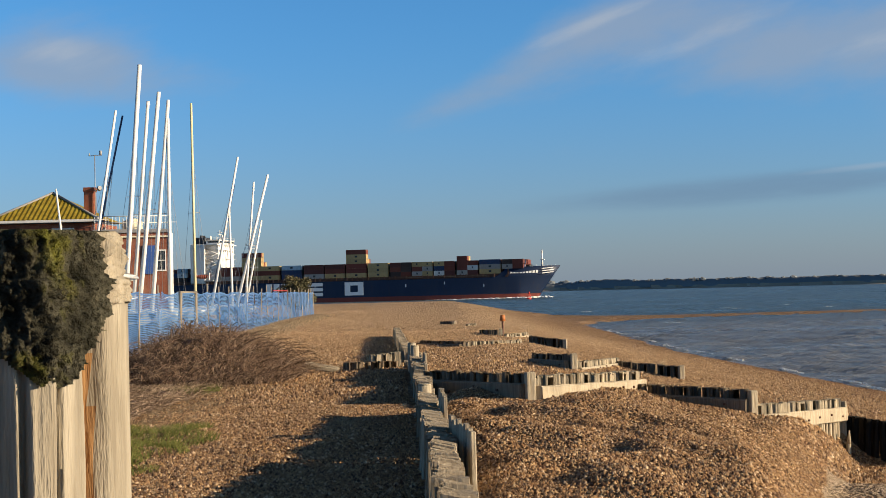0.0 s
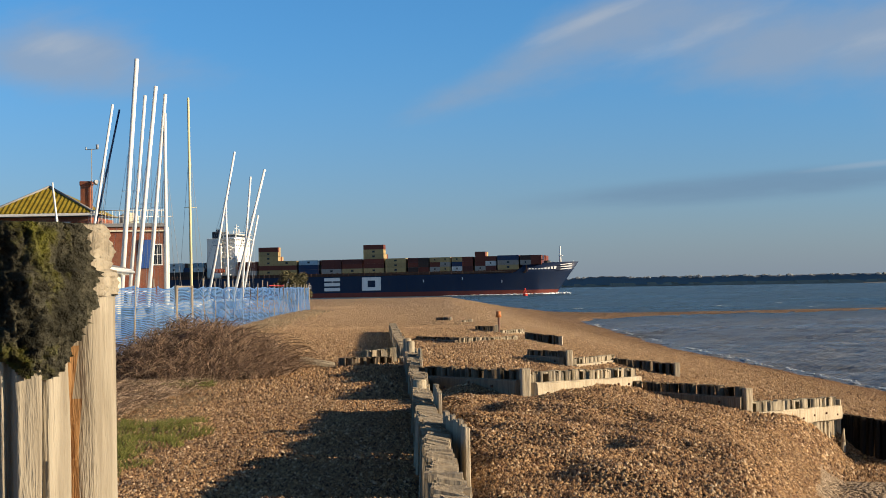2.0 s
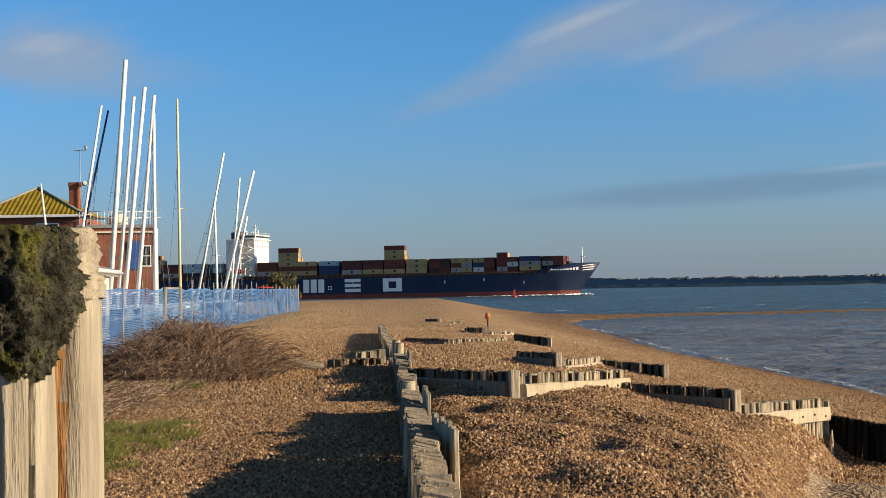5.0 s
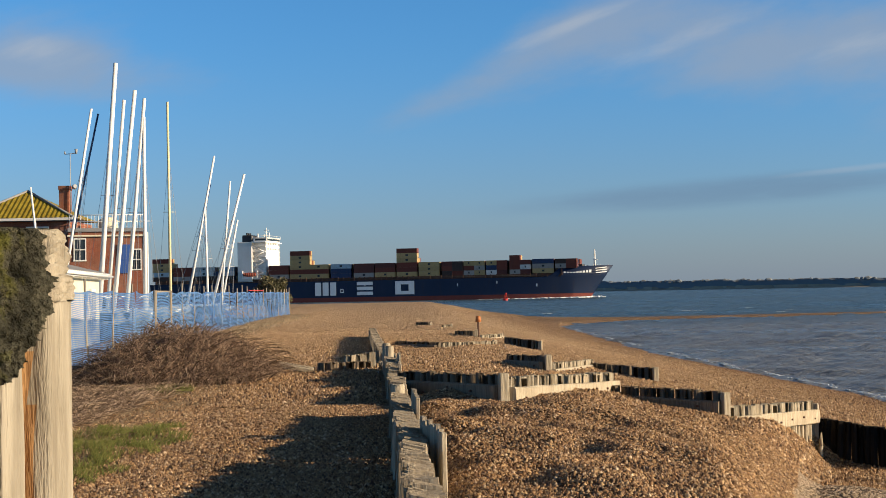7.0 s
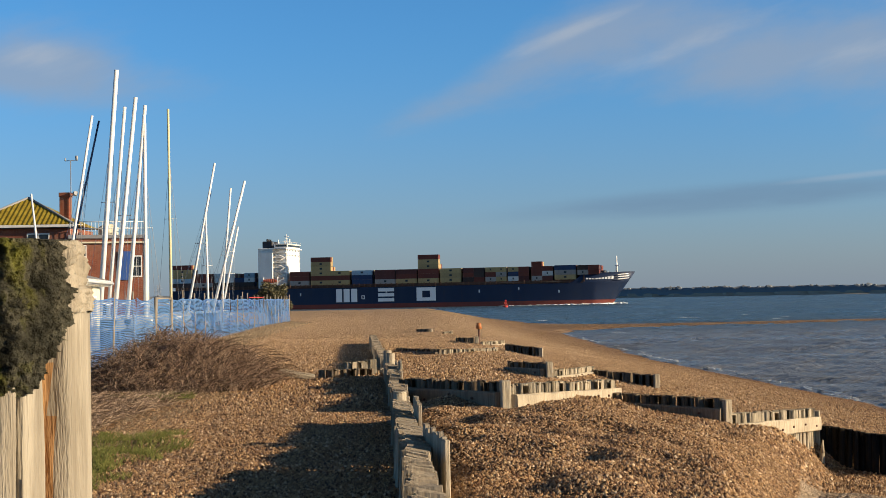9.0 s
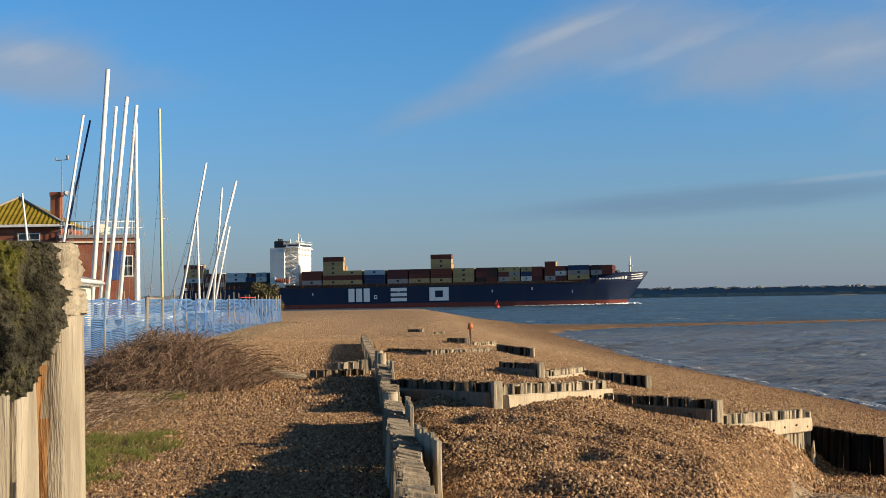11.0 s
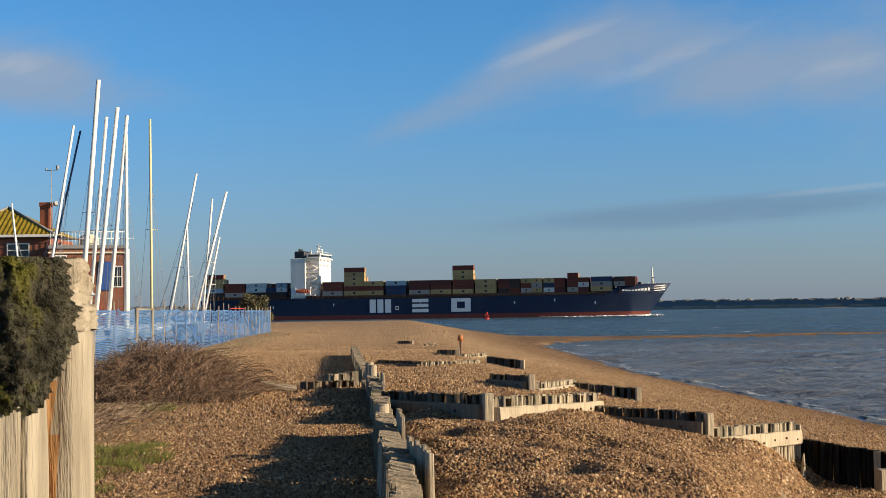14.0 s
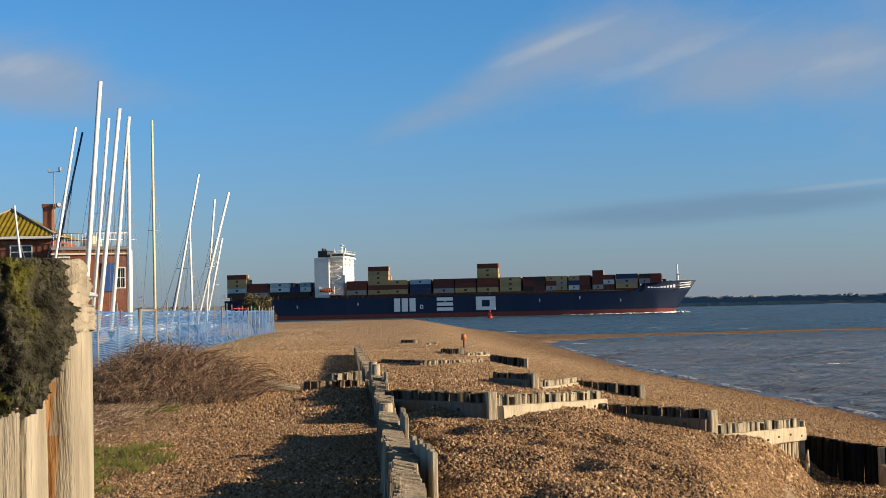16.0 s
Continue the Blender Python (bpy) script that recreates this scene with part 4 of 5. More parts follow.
def strands(n, place, height, spread, radius, seed, segs=5, droop=1.0):
    """Thin bent three-sided stems as one mesh."""
    r = np.random.RandomState(seed)
    base = place(r, n)
    a = r.uniform(0, 6.283, n)
    lean = spread * r.rand(n) ** 0.7
    h = height * r.uniform(0.5, 1.15, n)
    verts = []
    bend = r.uniform(-1, 1, (n, 2)) * 0.35
    for k in range(segs + 1):
        s = k / segs
        out = lean * s + bend[:, 0] * s * s * lean
        cx = base[:, 0] + np.cos(a) * out + bend[:, 1] * np.sin(3 * s) * 0.3 * lean
        cy = base[:, 1] + np.sin(a) * out
        cz = base[:, 2] + h * (s - droop * 0.55 * s ** 2.4)
        rr = radius * (1 - 0.75 * s)
        for j in range(3):
            q = 2.094 * j
            verts.append(np.stack([cx + rr * np.cos(q), cy + rr * np.sin(q), cz + rr * 0.5 * np.sin(q * 2)], -1))
    v = np.stack(verts, 1)
    per = (segs + 1) * 3
    quads = np.array([(k * 3 + j, k * 3 + (j + 1) % 3, k * 3 + 3 + (j + 1) % 3, k * 3 + 3 + j) for k in range(segs) for j in range(3)])
    f = (np.arange(n)[:, None, None] * per + quads[None]).reshape(-1, 4)
    return quick_mesh("strands", v.reshape(-1, 3), f)


def on_ground(x, y, lift=0.0):
    return np.stack([x, y, ground_z(x, y) + relief(x, y) + lift], -1)


def make_bramble():
    t = thing("bramble_bush", "heap of dead brown bramble stems beside the blue fence", "bush", (0, 0, 0))

    def heap(r, n):
        a, d = r.uniform(0, 6.283, n), np.sqrt(r.rand(n))
        x, y = -4.75 + 1.9 * d * np.cos(a), 26.0 + 2.6 * d * np.sin(a)
        hump = np.maximum(0, 1 - d ** 3.2) * (0.86 + 0.22 * np.sin(x * 3 + 1) * np.cos(y * 2)) * (0.25 + 0.75 * step(-6.5, -5.2, x))
        return on_ground(x, y) + np.stack([0 * x, 0 * x, hump * r.rand(n)], -1)

    part("bramble", strands(8000, heap, 0.62, 0.85, 0.010, 31, 7, 1.35), TWIG, t, "tangled arching dead stems")
    part("bleached_growth", strands(1500, heap, 0.60, 1.0, 0.008, 33, 7, 1.5), STRAW, t, "bleached paler stems among the dark ones")

    def skirt(r, n):
        x, y = r.uniform(-6.6, -3.3, n), r.uniform(15.5, 26, n)
        ok = (x < -3.4 - (26 - y) * 0.28) & (y > 20)
        x = np.where(ok, x, -3.7 - (26 - y) * 0.05 - 1.6 * r.rand(n) ** 0.7)
        return on_ground(x, y)

    part("undergrowth", strands(14000, skirt, 0.32, 0.55, 0.010, 32, 5, 1.25), STRAW, t, "straggling low stems")
    ico = B()
    bmesh.ops.create_icosphere(ico, subdivisions=3, radius=1)
    for v in ico.verts:
        k = 1 + 0.25 * noise.noise(v.co * 2.5)
        v.co = Vector((-4.5 + 1.3 * v.co.x * k, 26.0 + 1.9 * v.co.y * k, -0.14 + 0.82 * max(v.co.z, -0.2) * k))
    part("thicket", ico, TWIG, t, "dark inside of the thicket")


def make_grass():
    def near(r, n):
        a, d = r.uniform(0, 6.283, n), np.sqrt(r.rand(n))
        return on_ground(-3.4 + 0.75 * d * np.cos(a) + 0.15 * np.sin(9 * a), 14.6 + 2.0 * d * np.sin(a))

    def low(r, n):
        a, d = r.uniform(0, 6.283, n), np.sqrt(r.rand(n))
        return on_ground(-3.25 + 0.55 * d * np.cos(a) + 0.12 * np.sin(7 * a), 12.0 + 1.1 * d * np.sin(a))

    def mid(r, n):
        a, d = r.uniform(0, 6.283, n), np.sqrt(r.rand(n))
        return on_ground(-4.5 + 0.7 * d * np.cos(a), 22.6 + 0.9 * d * np.sin(a))

    def by_fence(r, n):
        y = r.uniform(48, 103, n)
        return on_ground(fence_at(y) + r.uniform(0.1, 2.0, n) * r.rand(n), y)

    solid("grass_tuft", strands(4200, near, 0.12, 0.10, 0.004, 41, 3, 0.6), GRASS, "bright green grass growing through shingle", "grass", "stuff")
    solid("grass_tuft", strands(1500, low, 0.10, 0.10, 0.004, 45, 3, 0.6), GRASS, "short green grass growing through shingle", "grass", "stuff")
    solid("grass_tuft", strands(3600, mid, 0.17, 0.12, 0.005, 42, 3, 0.6), GRASS, "bright green grass at the foot of the brambles", "grass", "stuff")
    solid("dry_grass", strands(5200, by_fence, 0.35, 0.25, 0.012, 43, 3, 0.9), DRY_GRASS, "dry straw-coloured grass along the fence foot", "grass", "stuff")

    def straw(r, n):
        return on_ground(r.uniform(-4.2, -2.9, n), r.uniform(11, 24, n)) - np.array([0.8, 0, 0]) * r.rand(n)[:, None]

    solid("dry_grass", strands(3200, straw, 0.12, 0.16, 0.004, 44, 3, 1.1), DRY_GRASS, "sparse dry grass stalks over shingle", "grass", "stuff")


def leaf_cloud(centre, radii, n, size, seed):
    r = np.random.RandomState(seed)
    d = r.normal(size=(n, 3))
    d /= np.linalg.norm(d, axis=1)[:, None]
    k = (0.55 + 0.45 * r.rand(n)) * (1 + 0.25 * np.sin(d[:, 0] * 5 + seed) * np.sin(d[:, 2] * 6))
    c = np.array(centre) + d * k[:, None] * np.array(radii)
    c[:, 2] = np.maximum(c[:, 2], centre[2] - radii[2] * 0.8)
    u, w = r.normal(size=(n, 3)), r.normal(size=(n, 3))
    u = u / np.linalg.norm(u, axis=1)[:, None] * size
    w = w / np.linalg.norm(w, axis=1)[:, None] * size * 0.6
    v = np.stack([c - u, c + w, c + u, c - w], 1).reshape(-1, 3)
    return quick_mesh("crown", v, np.arange(n * 4).reshape(-1, 4))


def make_shrub():
    t = thing("shrub", "rounded dark evergreen shrub behind the fence end", "shrub", (-11.5, 106, ground_z(-11.5, 106)))
    bm = B()
    for k in range(6):
        rod(bm, (0, 0, -0.2), (1.0 * math.cos(k), 0.8 * math.sin(k), 1.5), 0.07, 0.03, 6)
    part("stems", bm, TIMBER, t)
    part("crown", leaf_cloud((0, 0, 1.75), (1.35, 1.2, 1.45), 5000, 0.10, 51), LEAF, t)


make_bramble()
make_grass()
make_shrub()

# ---- blue mesh fence ----


def make_fence():
    t = thing("mesh_fence", "sagging blue plastic mesh fence on wooden stakes", "fence", (0, 0, 0))
    rng = random.Random(61)
    ys = [29.4, 32.4, 35.5, 38.7, 42.0, 45.3] + [48.2 + 3.0 * i for i in range(19)] + [104.6]
    top0, top1 = 1.68, 1.70
    for i, y in enumerate(ys):
        x, z = fence_at(y), float(ground_z(fence_at(y), y))
        k = (y - 52) / 42
        h = top0 + (top1 - top0) * max(0, min(1, k))
        gate = 41 <= y <= 46
        bm = B()
        r = 0.07 if gate else 0.034
        rod(bm, (0, 0, -0.3), (0, 0, h + (rng.uniform(0.12, 0.36) if not gate else 0.03) - z), r, r * 0.85, 7)
        ob = part("fence_stake", bm, TIMBER_PALE if y > 84 else STAKE_WOOD, t)
        ob.matrix_basis = pose(x, y, z, rng.uniform(-2, 2), rng.uniform(-2, 2))
        if i + 1 == len(ys):
            break
        y2 = ys[i + 1]
        x2, z2 = fence_at(y2), float(ground_z(fence_at(y2), y2))
        h2 = top0 + (top1 - top0) * max(0, min(1, (y2 - 52) / 42))
        bm = B()
        n, rows = 10, 38 if y < 60 else 26
        sag = rng.uniform(0.02, 0.08)
        bulge = rng.uniform(-0.08, 0.08)

        def node(s, v):
            a = z + (z2 - z) * s + 0.06
            b = h + (h2 - h) * s - sag * 4 * s * (1 - s)
            return (x + (x2 - x) * s + 0.03 + bulge * math.sin(math.pi * s) + 0.03 * math.sin(9 * s + 5 * v + i), y + (y2 - y) * s, a + (b - a) * v + 0.015 * math.sin(7 * s + 3 * i + 11 * v))
        for q in range(rows):
            v0 = (q + 0.5) / rows
            w = 0.27 / rows if q < rows - 1 else 0.5 / rows
            lo = [bm.verts.new(node(j / n, v0 - w)) for j in range(n + 1)]
            hi = [bm.verts.new(node(j / n, v0 + w)) for j in range(n + 1)]
            for j in range(n):
                bm.faces.new((lo[j], lo[j + 1], hi[j + 1], hi[j]))
        for j in range(26):
            s = (j + 0.5) / 26
            w = 0.005
            cols = [[bm.verts.new(node(s + d, v / 4)) for v in range(5)] for d in (-w, w)]
            for v in range(4):
                bm.faces.new((cols[0][v], cols[1][v], cols[1][v + 1], cols[0][v + 1]))
        part("net_panel", bm, NET, t, "blue plastic net panel")
    bm = B()
    y0, y1 = 72.0, 81.0
    box(bm, -0.015, 0.015, 0, y1 - y0, -0.018, 0.018)
    ob = part("warning_tape", bm, RED, t, "red band along the top")
    ob.matrix_basis = pose(fence_at(y0) + 0.06, y0, 1.76, 0, 0, math.degrees(math.atan(0.0303)))
    bm = B()
    rod(bm, (fence_at(42.0), 42.0, 1.66), (fence_at(45.3), 45.3, 1.66), 0.05, n=6)
    part("gate_rail", bm, STAKE_WOOD, t, "weathered timber rail across the gate posts")


make_fence()

# ---- dinghy park ----


def make_boat(base, head, r, spar, d, hull=True, label="white dinghy with a bare mast ashore"):
    """A small boat ashore: hull, a leaning mast from base to head, boom and wire shrouds."""
    k = d / 62
    base, head, r = (base[0] * k, 1.5 + (base[1] - 1.5) * k), (head[0] * k, 1.5 + (head[1] - 1.5) * k), r * k * 1.12
    gz = float(ground_z(base[0], d))
    t = thing("dinghy", label, "sailing dinghy", (base[0], d, gz), group="dinghies behind the fence")
    lean = (head[0] - base[0]) / (head[1] - base[1])
    foot = Vector((-(base[1] - gz - 0.7) * lean, 0, 0.7))
    tip = Vector((head[0] - base[0], 0, head[1] - gz))
    rng = random.Random(int(base[0] * 100))
    if hull:
        bm = B()
        L, W, rings = 4.4, 0.85, []
        for k in range(9):
            s = k / 8
            w = W * math.sin(math.pi * (0.22 + 0.78 * s)) ** 0.7 if s < 1 else 0.02
            rings.append([bm.verts.new((foot.x + w * math.cos(a) * (1 if abs(math.cos(a)) > 0.01 else 0), -1.9 + L * s, 0.95 + (0.05 + 0.12 * s) - (0.55 - 0.2 * s * s) * (math.sin(-a)) if a else 0.95)) for a in [-math.pi * j / 8 for j in range(9)]])
        for a, b in zip(rings, rings[1:]):
            for i in range(8):
                bm.faces.new((a[i], b[i], b[i + 1], a[i + 1])).smooth = True
            bm.faces.new((a[0], a[8], b[8], b[0]))
        bm.faces.new(rings[0])
        bmesh.ops.recalc_face_normals(bm, faces=bm.faces)
        part("hull", bm, WHITE, t, "white moulded hull")
        for sx, sy in ((-1, -0.6), (1, -0.6), (-1, 1.2), (1, 1.2)):
            bm = B()
            rod(bm, (foot.x + sx * 0.7, sy, 0), (foot.x + sx * 0.5, sy, 0.7), 0.04, n=6)
            part("prop", bm, WIRE, t)
        bm = B()
        rod(bm, foot + Vector((0, -0.1, 1.0)), foot + Vector((0.15, -2.0, 0.9)), 0.035, n=8)
        part("boom", bm, spar, t)
    bm = B()
    rod(bm, foot, tip, r, r * 0.8, 12)
    part("mast", bm, spar, t, "bare mast")
    for side in (-1, 1):
        bm = B()
        rod(bm, foot + Vector((side * 0.75, 0.2, 0.3)), foot.lerp(tip, 0.74 if side < 0 else 0.78), 0.008, n=4)
        part("shroud", bm, WIRE, t)
    bm = B()
    rod(bm, foot + Vector((0.1, 1.9, 0.3)), foot.lerp(tip, 0.8), 0.007, n=4)
    part("forestay", bm, WIRE, t)
    mid = foot.lerp(tip, 0.48)
    bm = B()
    rod(bm, mid + Vector((-0.32, 0.1, 0)), mid + Vector((0.32, 0.1, 0)), 0.014, n=5)
    part("spreader", bm, spar, t)
    return t


def make_boats():
    A, Y, N = ALLOY, YELLOW_SPAR, BLUE_SPAR
    for base, head, r, spar, d in (
            ((-14.50, 2.27), (-13.73, 12.24), 0.115, A, 62), ((-14.15, 1.74), (-13.37, 10.54), 0.085, A, 62), ((-13.89, 1.48), (-12.87, 10.97), 0.10, A, 62),
            ((-13.33, 1.21), (-12.44, 10.59), 0.09, A, 62), ((-12.50, 1.19), (-12.48, 9.74), 0.085, A, 62), ((-11.36, 1.75), (-11.40, 10.41), 0.06, Y, 70),
            ((-15.72, 4.88), (-14.86, 10.16), 0.065, A, 62), ((-15.64, 4.88), (-14.55, 9.92), 0.05, N, 62.6), ((-10.51, 1.65), (-9.30, 7.89), 0.055, A, 82),
            ((-10.53, 1.78), (-9.50, 6.60), 0.05, N, 83), ((-9.68, 1.76), (-9.75, 5.77), 0.05, A, 82), ((-9.31, 1.75), (-7.94, 7.05), 0.062, A, 82),
            ((-9.03, 1.75), (-8.59, 6.73), 0.05, A, 82), ((-8.93, 1.74), (-8.27, 4.96), 0.045, A, 82.6), ((-17.48, 4.93), (-17.66, 6.62), 0.05, A, 62)):
        make_boat(base, head, r, spar, d, True, {id(A): "white dinghy ashore with a leaning silver mast", id(Y): "dinghy ashore with a golden varnished mast", id(N): "dinghy ashore with a dark navy mast"}[id(spar)])


make_boats()

# ---- buildings ----


def window(parent, x, z0, z1, w, y, bars=1):
    bm = B()
    box(bm, x - w / 2, x + w / 2, y - 0.02, y + 0.04, z0, z1)
    win = part("window", bm, GLASS, parent, "dark window pane in a white frame")
    for x0, x1, a, b in ((x - w / 2 - 0.07, x + w / 2 + 0.07, z1, z1 + 0.09), (x - w / 2 - 0.09, x + w / 2 + 0.09, z0 - 0.09, z0), (x - w / 2 - 0.07, x - w / 2, z0, z1), (x + w / 2, x + w / 2 + 0.07, z0, z1), (x - w / 2, x + w / 2, (z0 + z1) / 2 - 0.03, (z0 + z1) / 2 + 0.03)):
        bm = B()
        box(bm, x0, x1, y - 0.08, y - 0.025, a, b)
        part("frame", bm, WHITE, win)
    bm = B()
    box(bm, x - 0.02, x + 0.02, y - 0.07, y - 0.025, z0, z1)
    part("glazing_bar", bm, WHITE, win)
    return win


def make_house():
    y = 100.0
    g = -0.6
    t = thing("brick_house", "two-storey red brick house with a yellow lichened hipped roof", "house", (0, 0, 0))
    bm = B()
    box(bm, -33.0, -25.7, y, y + 7, g, 7.25)
    part("wall", bm, BRICK, t)
    # hipped roof of ribbed sheets
    bm = B()
    x0, x1, z0, z1 = -33.4, -25.3, 7.45, 9.68
    cx, ya, yb = -29.65, y - 0.45, y + 7.45
    ridge0, ridge1 = (cx, y + 3.3, z1), (cx, y + 3.7, z1)
    q = 46
    front = [[], []]
    for i in range(q + 1):
        s = i / q
        x = x0 + (x1 - x0) * s
        up = 1 - abs((x - cx) / ((x1 - cx) if x > cx else (cx - x0)))
        rib = 0.05 if i % 2 else 0.0
        front[0].append(bm.verts.new((x, ya, z0 + rib)))
        front[1].append(bm.verts.new((x, ya + (ridge0[1] - ya) * up, z0 + (z1 - z0) * up + rib)))
    for i in range(q):
        if (front[1][i].co - front[0][i].co).length > 0.01 or (front[1][i + 1].co - front[0][i + 1].co).length > 0.01:
            bm.faces.new((front[0][i], front[0][i + 1], front[1][i + 1], front[1][i]))
    r0, r1 = bm.verts.new(ridge0), bm.verts.new(ridge1)
    c = [bm.verts.new(p) for p in ((x0, ya, z0), (x1, ya, z0), (x1, yb, z0), (x0, yb, z0))]
    bm.faces.new((c[1], c[2], r1, r0))
    bm.faces.new((c[2], c[3], r1))
    bm.faces.new((c[3], c[0], r0, r1))
    bm.faces.new(c)
    part("roof", bm, ROOF, t, "ribbed roof yellow with lichen")
    for a, b in (((x0, ya, z0), ridge0), ((x1, ya, z0), ridge0)):
        bm = B()
        rod(bm, Vector(a) + Vector((0, 0, 0.06)), Vector(b) + Vector((0, 0, 0.06)), 0.09, n=6)
        part("hip_cap", bm, GREY_FELT, t)
    bm = B()
    box(bm, x0, x1, ya - 0.1, ya + 0.02, 7.25, 7.45, 0.02)
    part("gutter", bm, WHITE, t, "white painted gutter board")
    bm = B()
    box(bm, x0 + 0.02, x1 - 0.02, ya, y, 7.2, 7.26)
    part("soffit", bm, DARK_STEEL, t)
    bm = B()
    box(bm, -27.1, -26.35, y + 2.5, y + 3.3, 7.0, 9.9, 0.02)
    box(bm, -27.15, -26.3, y + 2.45, y + 3.35, 9.7, 10.03, 0.03)
    chim = part("chimney", bm, BRICK, t, "square red brick chimney")
    bm = B()
    rod(bm, (-26.2, y + 2.4, 7.8), (-26.2, y + 2.4, 12.45), 0.035, n=5)
    rod(bm, (-26.6, y + 2.4, 12.4), (-25.75, y + 2.4, 12.45), 0.03, n=5)
    rod(bm, (-26.6, y + 2.4, 12.4), (-26.6, y + 2.4, 12.62), 0.07, 0.04, n=6)
    rod(bm, (-25.75, y + 2.4, 12.42), (-25.75, y + 2.4, 12.78), 0.09, 0.12, n=8)
    rod(bm, (-26.2, y + 2.4, 9.7), (-25.9, y + 2.4, 9.9), 0.03, n=5)
    rod(bm, (-25.9, y + 2.35, 9.9), (-25.78, y + 2.2, 9.95), 0.20, 0.16, n=10)
    part("aerial", bm, WIRE, chim, "thin aerial mast")
    window(t, -30.9, 5.4, 6.5, 1.0, y)
    window(t, -28.0, 5.9, 6.75, 1.5, y)
    window(t, -30.0, 1.2, 2.6, 1.0, y)


def make_flat_block():
    y, g = 99.0, -0.6
    t = thing("brick_block", "flat-roofed red brick block with a white roof railing", "house", (0, 0, 0))
    bm = B()
    box(bm, -25.6, -20.15, y + 1, y + 8, g, 6.35)
    part("wall", bm, BRICK, t)
    bm = B()
    box(bm, -25.66, -20.05, y + 0.85, y + 8.1, 6.35, 6.62, 0.02)
    part("parapet", bm, GREY_FELT, t, "grey concrete parapet")
    bm = B()
    box(bm, -25.68, -20.08, y + 0.82, y + 0.98, 6.0, 6.12, 0.01)
    part("string_course", bm, CREAM, t, "pale string course")
    rail = thing("roof_railing", "white tubular railing round a flat roof", "railing", (0, 0, 0))
    for z in (7.1, 7.58):
        bm = B()
        rod(bm, (-25.5, y + 1.0, z), (-20.2, y + 1.0, z), 0.035, n=6)
        rod(bm, (-20.2, y + 1.0, z), (-20.2, y + 7.8, z), 0.035, n=6)
        part("rail", bm, WHITE, rail)
    for i in range(22):
        bm = B()
        rod(bm, (-25.5 + i * 0.252, y + 1.0, 6.62), (-25.5 + i * 0.252, y + 1.0, 7.58), 0.022, n=5)
        part("baluster", bm, WHITE, rail)
    tank = thing("roof_tank", "pale water tank on the flat roof", "tank", (-22.9, y + 4, 6.62))
    bm = B()
    rod(bm, (0, 0, 0), (0, 0, 0.7), 0.75, 0.75, 14)
    rod(bm, (0, 0, 0.7), (0, 0, 0.95), 0.75, 0.3, 14)
    part("drum", bm, CREAM, tank)
    bm = B()
    rod(bm, (-20.0, y + 0.9, -0.6), (-20.0, y + 0.9, 6.3), 0.07, n=8)
    part("drainpipe", bm, WHITE, t, "white drainpipe")
    turn = pose(-20.15, y + 1, 0) @ pose(0, 0, 0, 0, 0, 11.2) @ pose(20.15, -y - 1, 0)
    for ob in (t, rail, tank):
        ob.matrix_world = turn @ ob.matrix_world
    window(t, -24.8, 4.3, 5.8, 0.75, y + 1)
    window(t, -24.8, 1.2, 2.7, 0.75, y + 1)
    bm = B()
    box(bm, -22.1, -21.15, y + 0.9, y + 1.02, 3.3, 5.4, 0.01)
    part("panel", bm, BLUE_DOOR, t, "tall blue painted panel")
    window(t, -20.8, 3.6, 5.0, 0.6, y + 1)
    bm = B()
    box(bm, -23.7, -22.9, y + 0.93, y + 1.03, -0.6, 1.6, 0.01)
    part("door", bm, DARK_STEEL, t, "dark doorway")


def make_hut():
    """A long low hut whose side catches the sun; its far corner is the origin."""
    t = thing("hut", "low cream rendered hut with a grey felt roof", "hut", (-12.0, 51.0, float(ground_z(-12.0, 51.0)) - 0.05), 5.7)
    bm = B()
    box(bm, -5.0, 0, -13, 0, -0.2, 2.55)
    vs = [bm.verts.new(p) for p in ((-5.0, -13, 2.55), (0, -13, 2.55), (-2.5, -13, 3.2), (-5.0, 0, 2.55), (0, 0, 2.55), (-2.5, 0, 3.2))]
    for f in ((0, 1, 2), (5, 4, 3), (1, 4, 5, 2), (3, 0, 2, 5)):
        bm.faces.new([vs[i] for i in f])
    part("wall", bm, CREAM, t)
    bm = B()
    for x in (0.35, -5.35):
        r = [bm.verts.new((x, y, 2.55 + dz)) for dz in (0.0, 0.07) for y in (-13.3, 0.3)]
        q = [bm.verts.new((-2.5, y, 3.27 + dz)) for dz in (0.0, 0.07) for y in (-13.3, 0.3)]
        for f in ((r[0], r[1], q[1], q[0]), (r[2], q[2], q[3], r[3]), (r[0], r[2], r[3], r[1]), (r[0], q[0], q[2], r[2]), (r[1], r[3], q[3], q[1])):
            bm.faces.new(f)
    bmesh.ops.recalc_face_normals(bm, faces=bm.faces)
    part("roof", bm, GREY_FELT, t)
    bm = B()
    box(bm, 0.33, 0.38, -13.3, 0.3, 2.42, 2.60, 0.01)
    part("fascia", bm, WHITE, t, "white fascia board")
    bm = B()
    rod(bm, (0.44, -13.3, 2.53), (0.44, 0.3, 2.50), 0.06, n=8)
    part("gutter", bm, WHITE, t, "white half-round gutter")
    for i in range(15):
        bm = B()
        box(bm, 0.02, 0.33, -12.8 + 0.9 * i, -12.7 + 0.9 * i, 2.38, 2.50, 0.01)
        part("rafter_end", bm, WHITE, t)
    for y, w in ((-8.4, 1.5), (-2.0, 1.0), (-11.5, 1.5)):
        window(t, y, 0.55, 1.95, w, 0.0).matrix_basis = pose(0.0, 0, 0, 0, 0, 90)


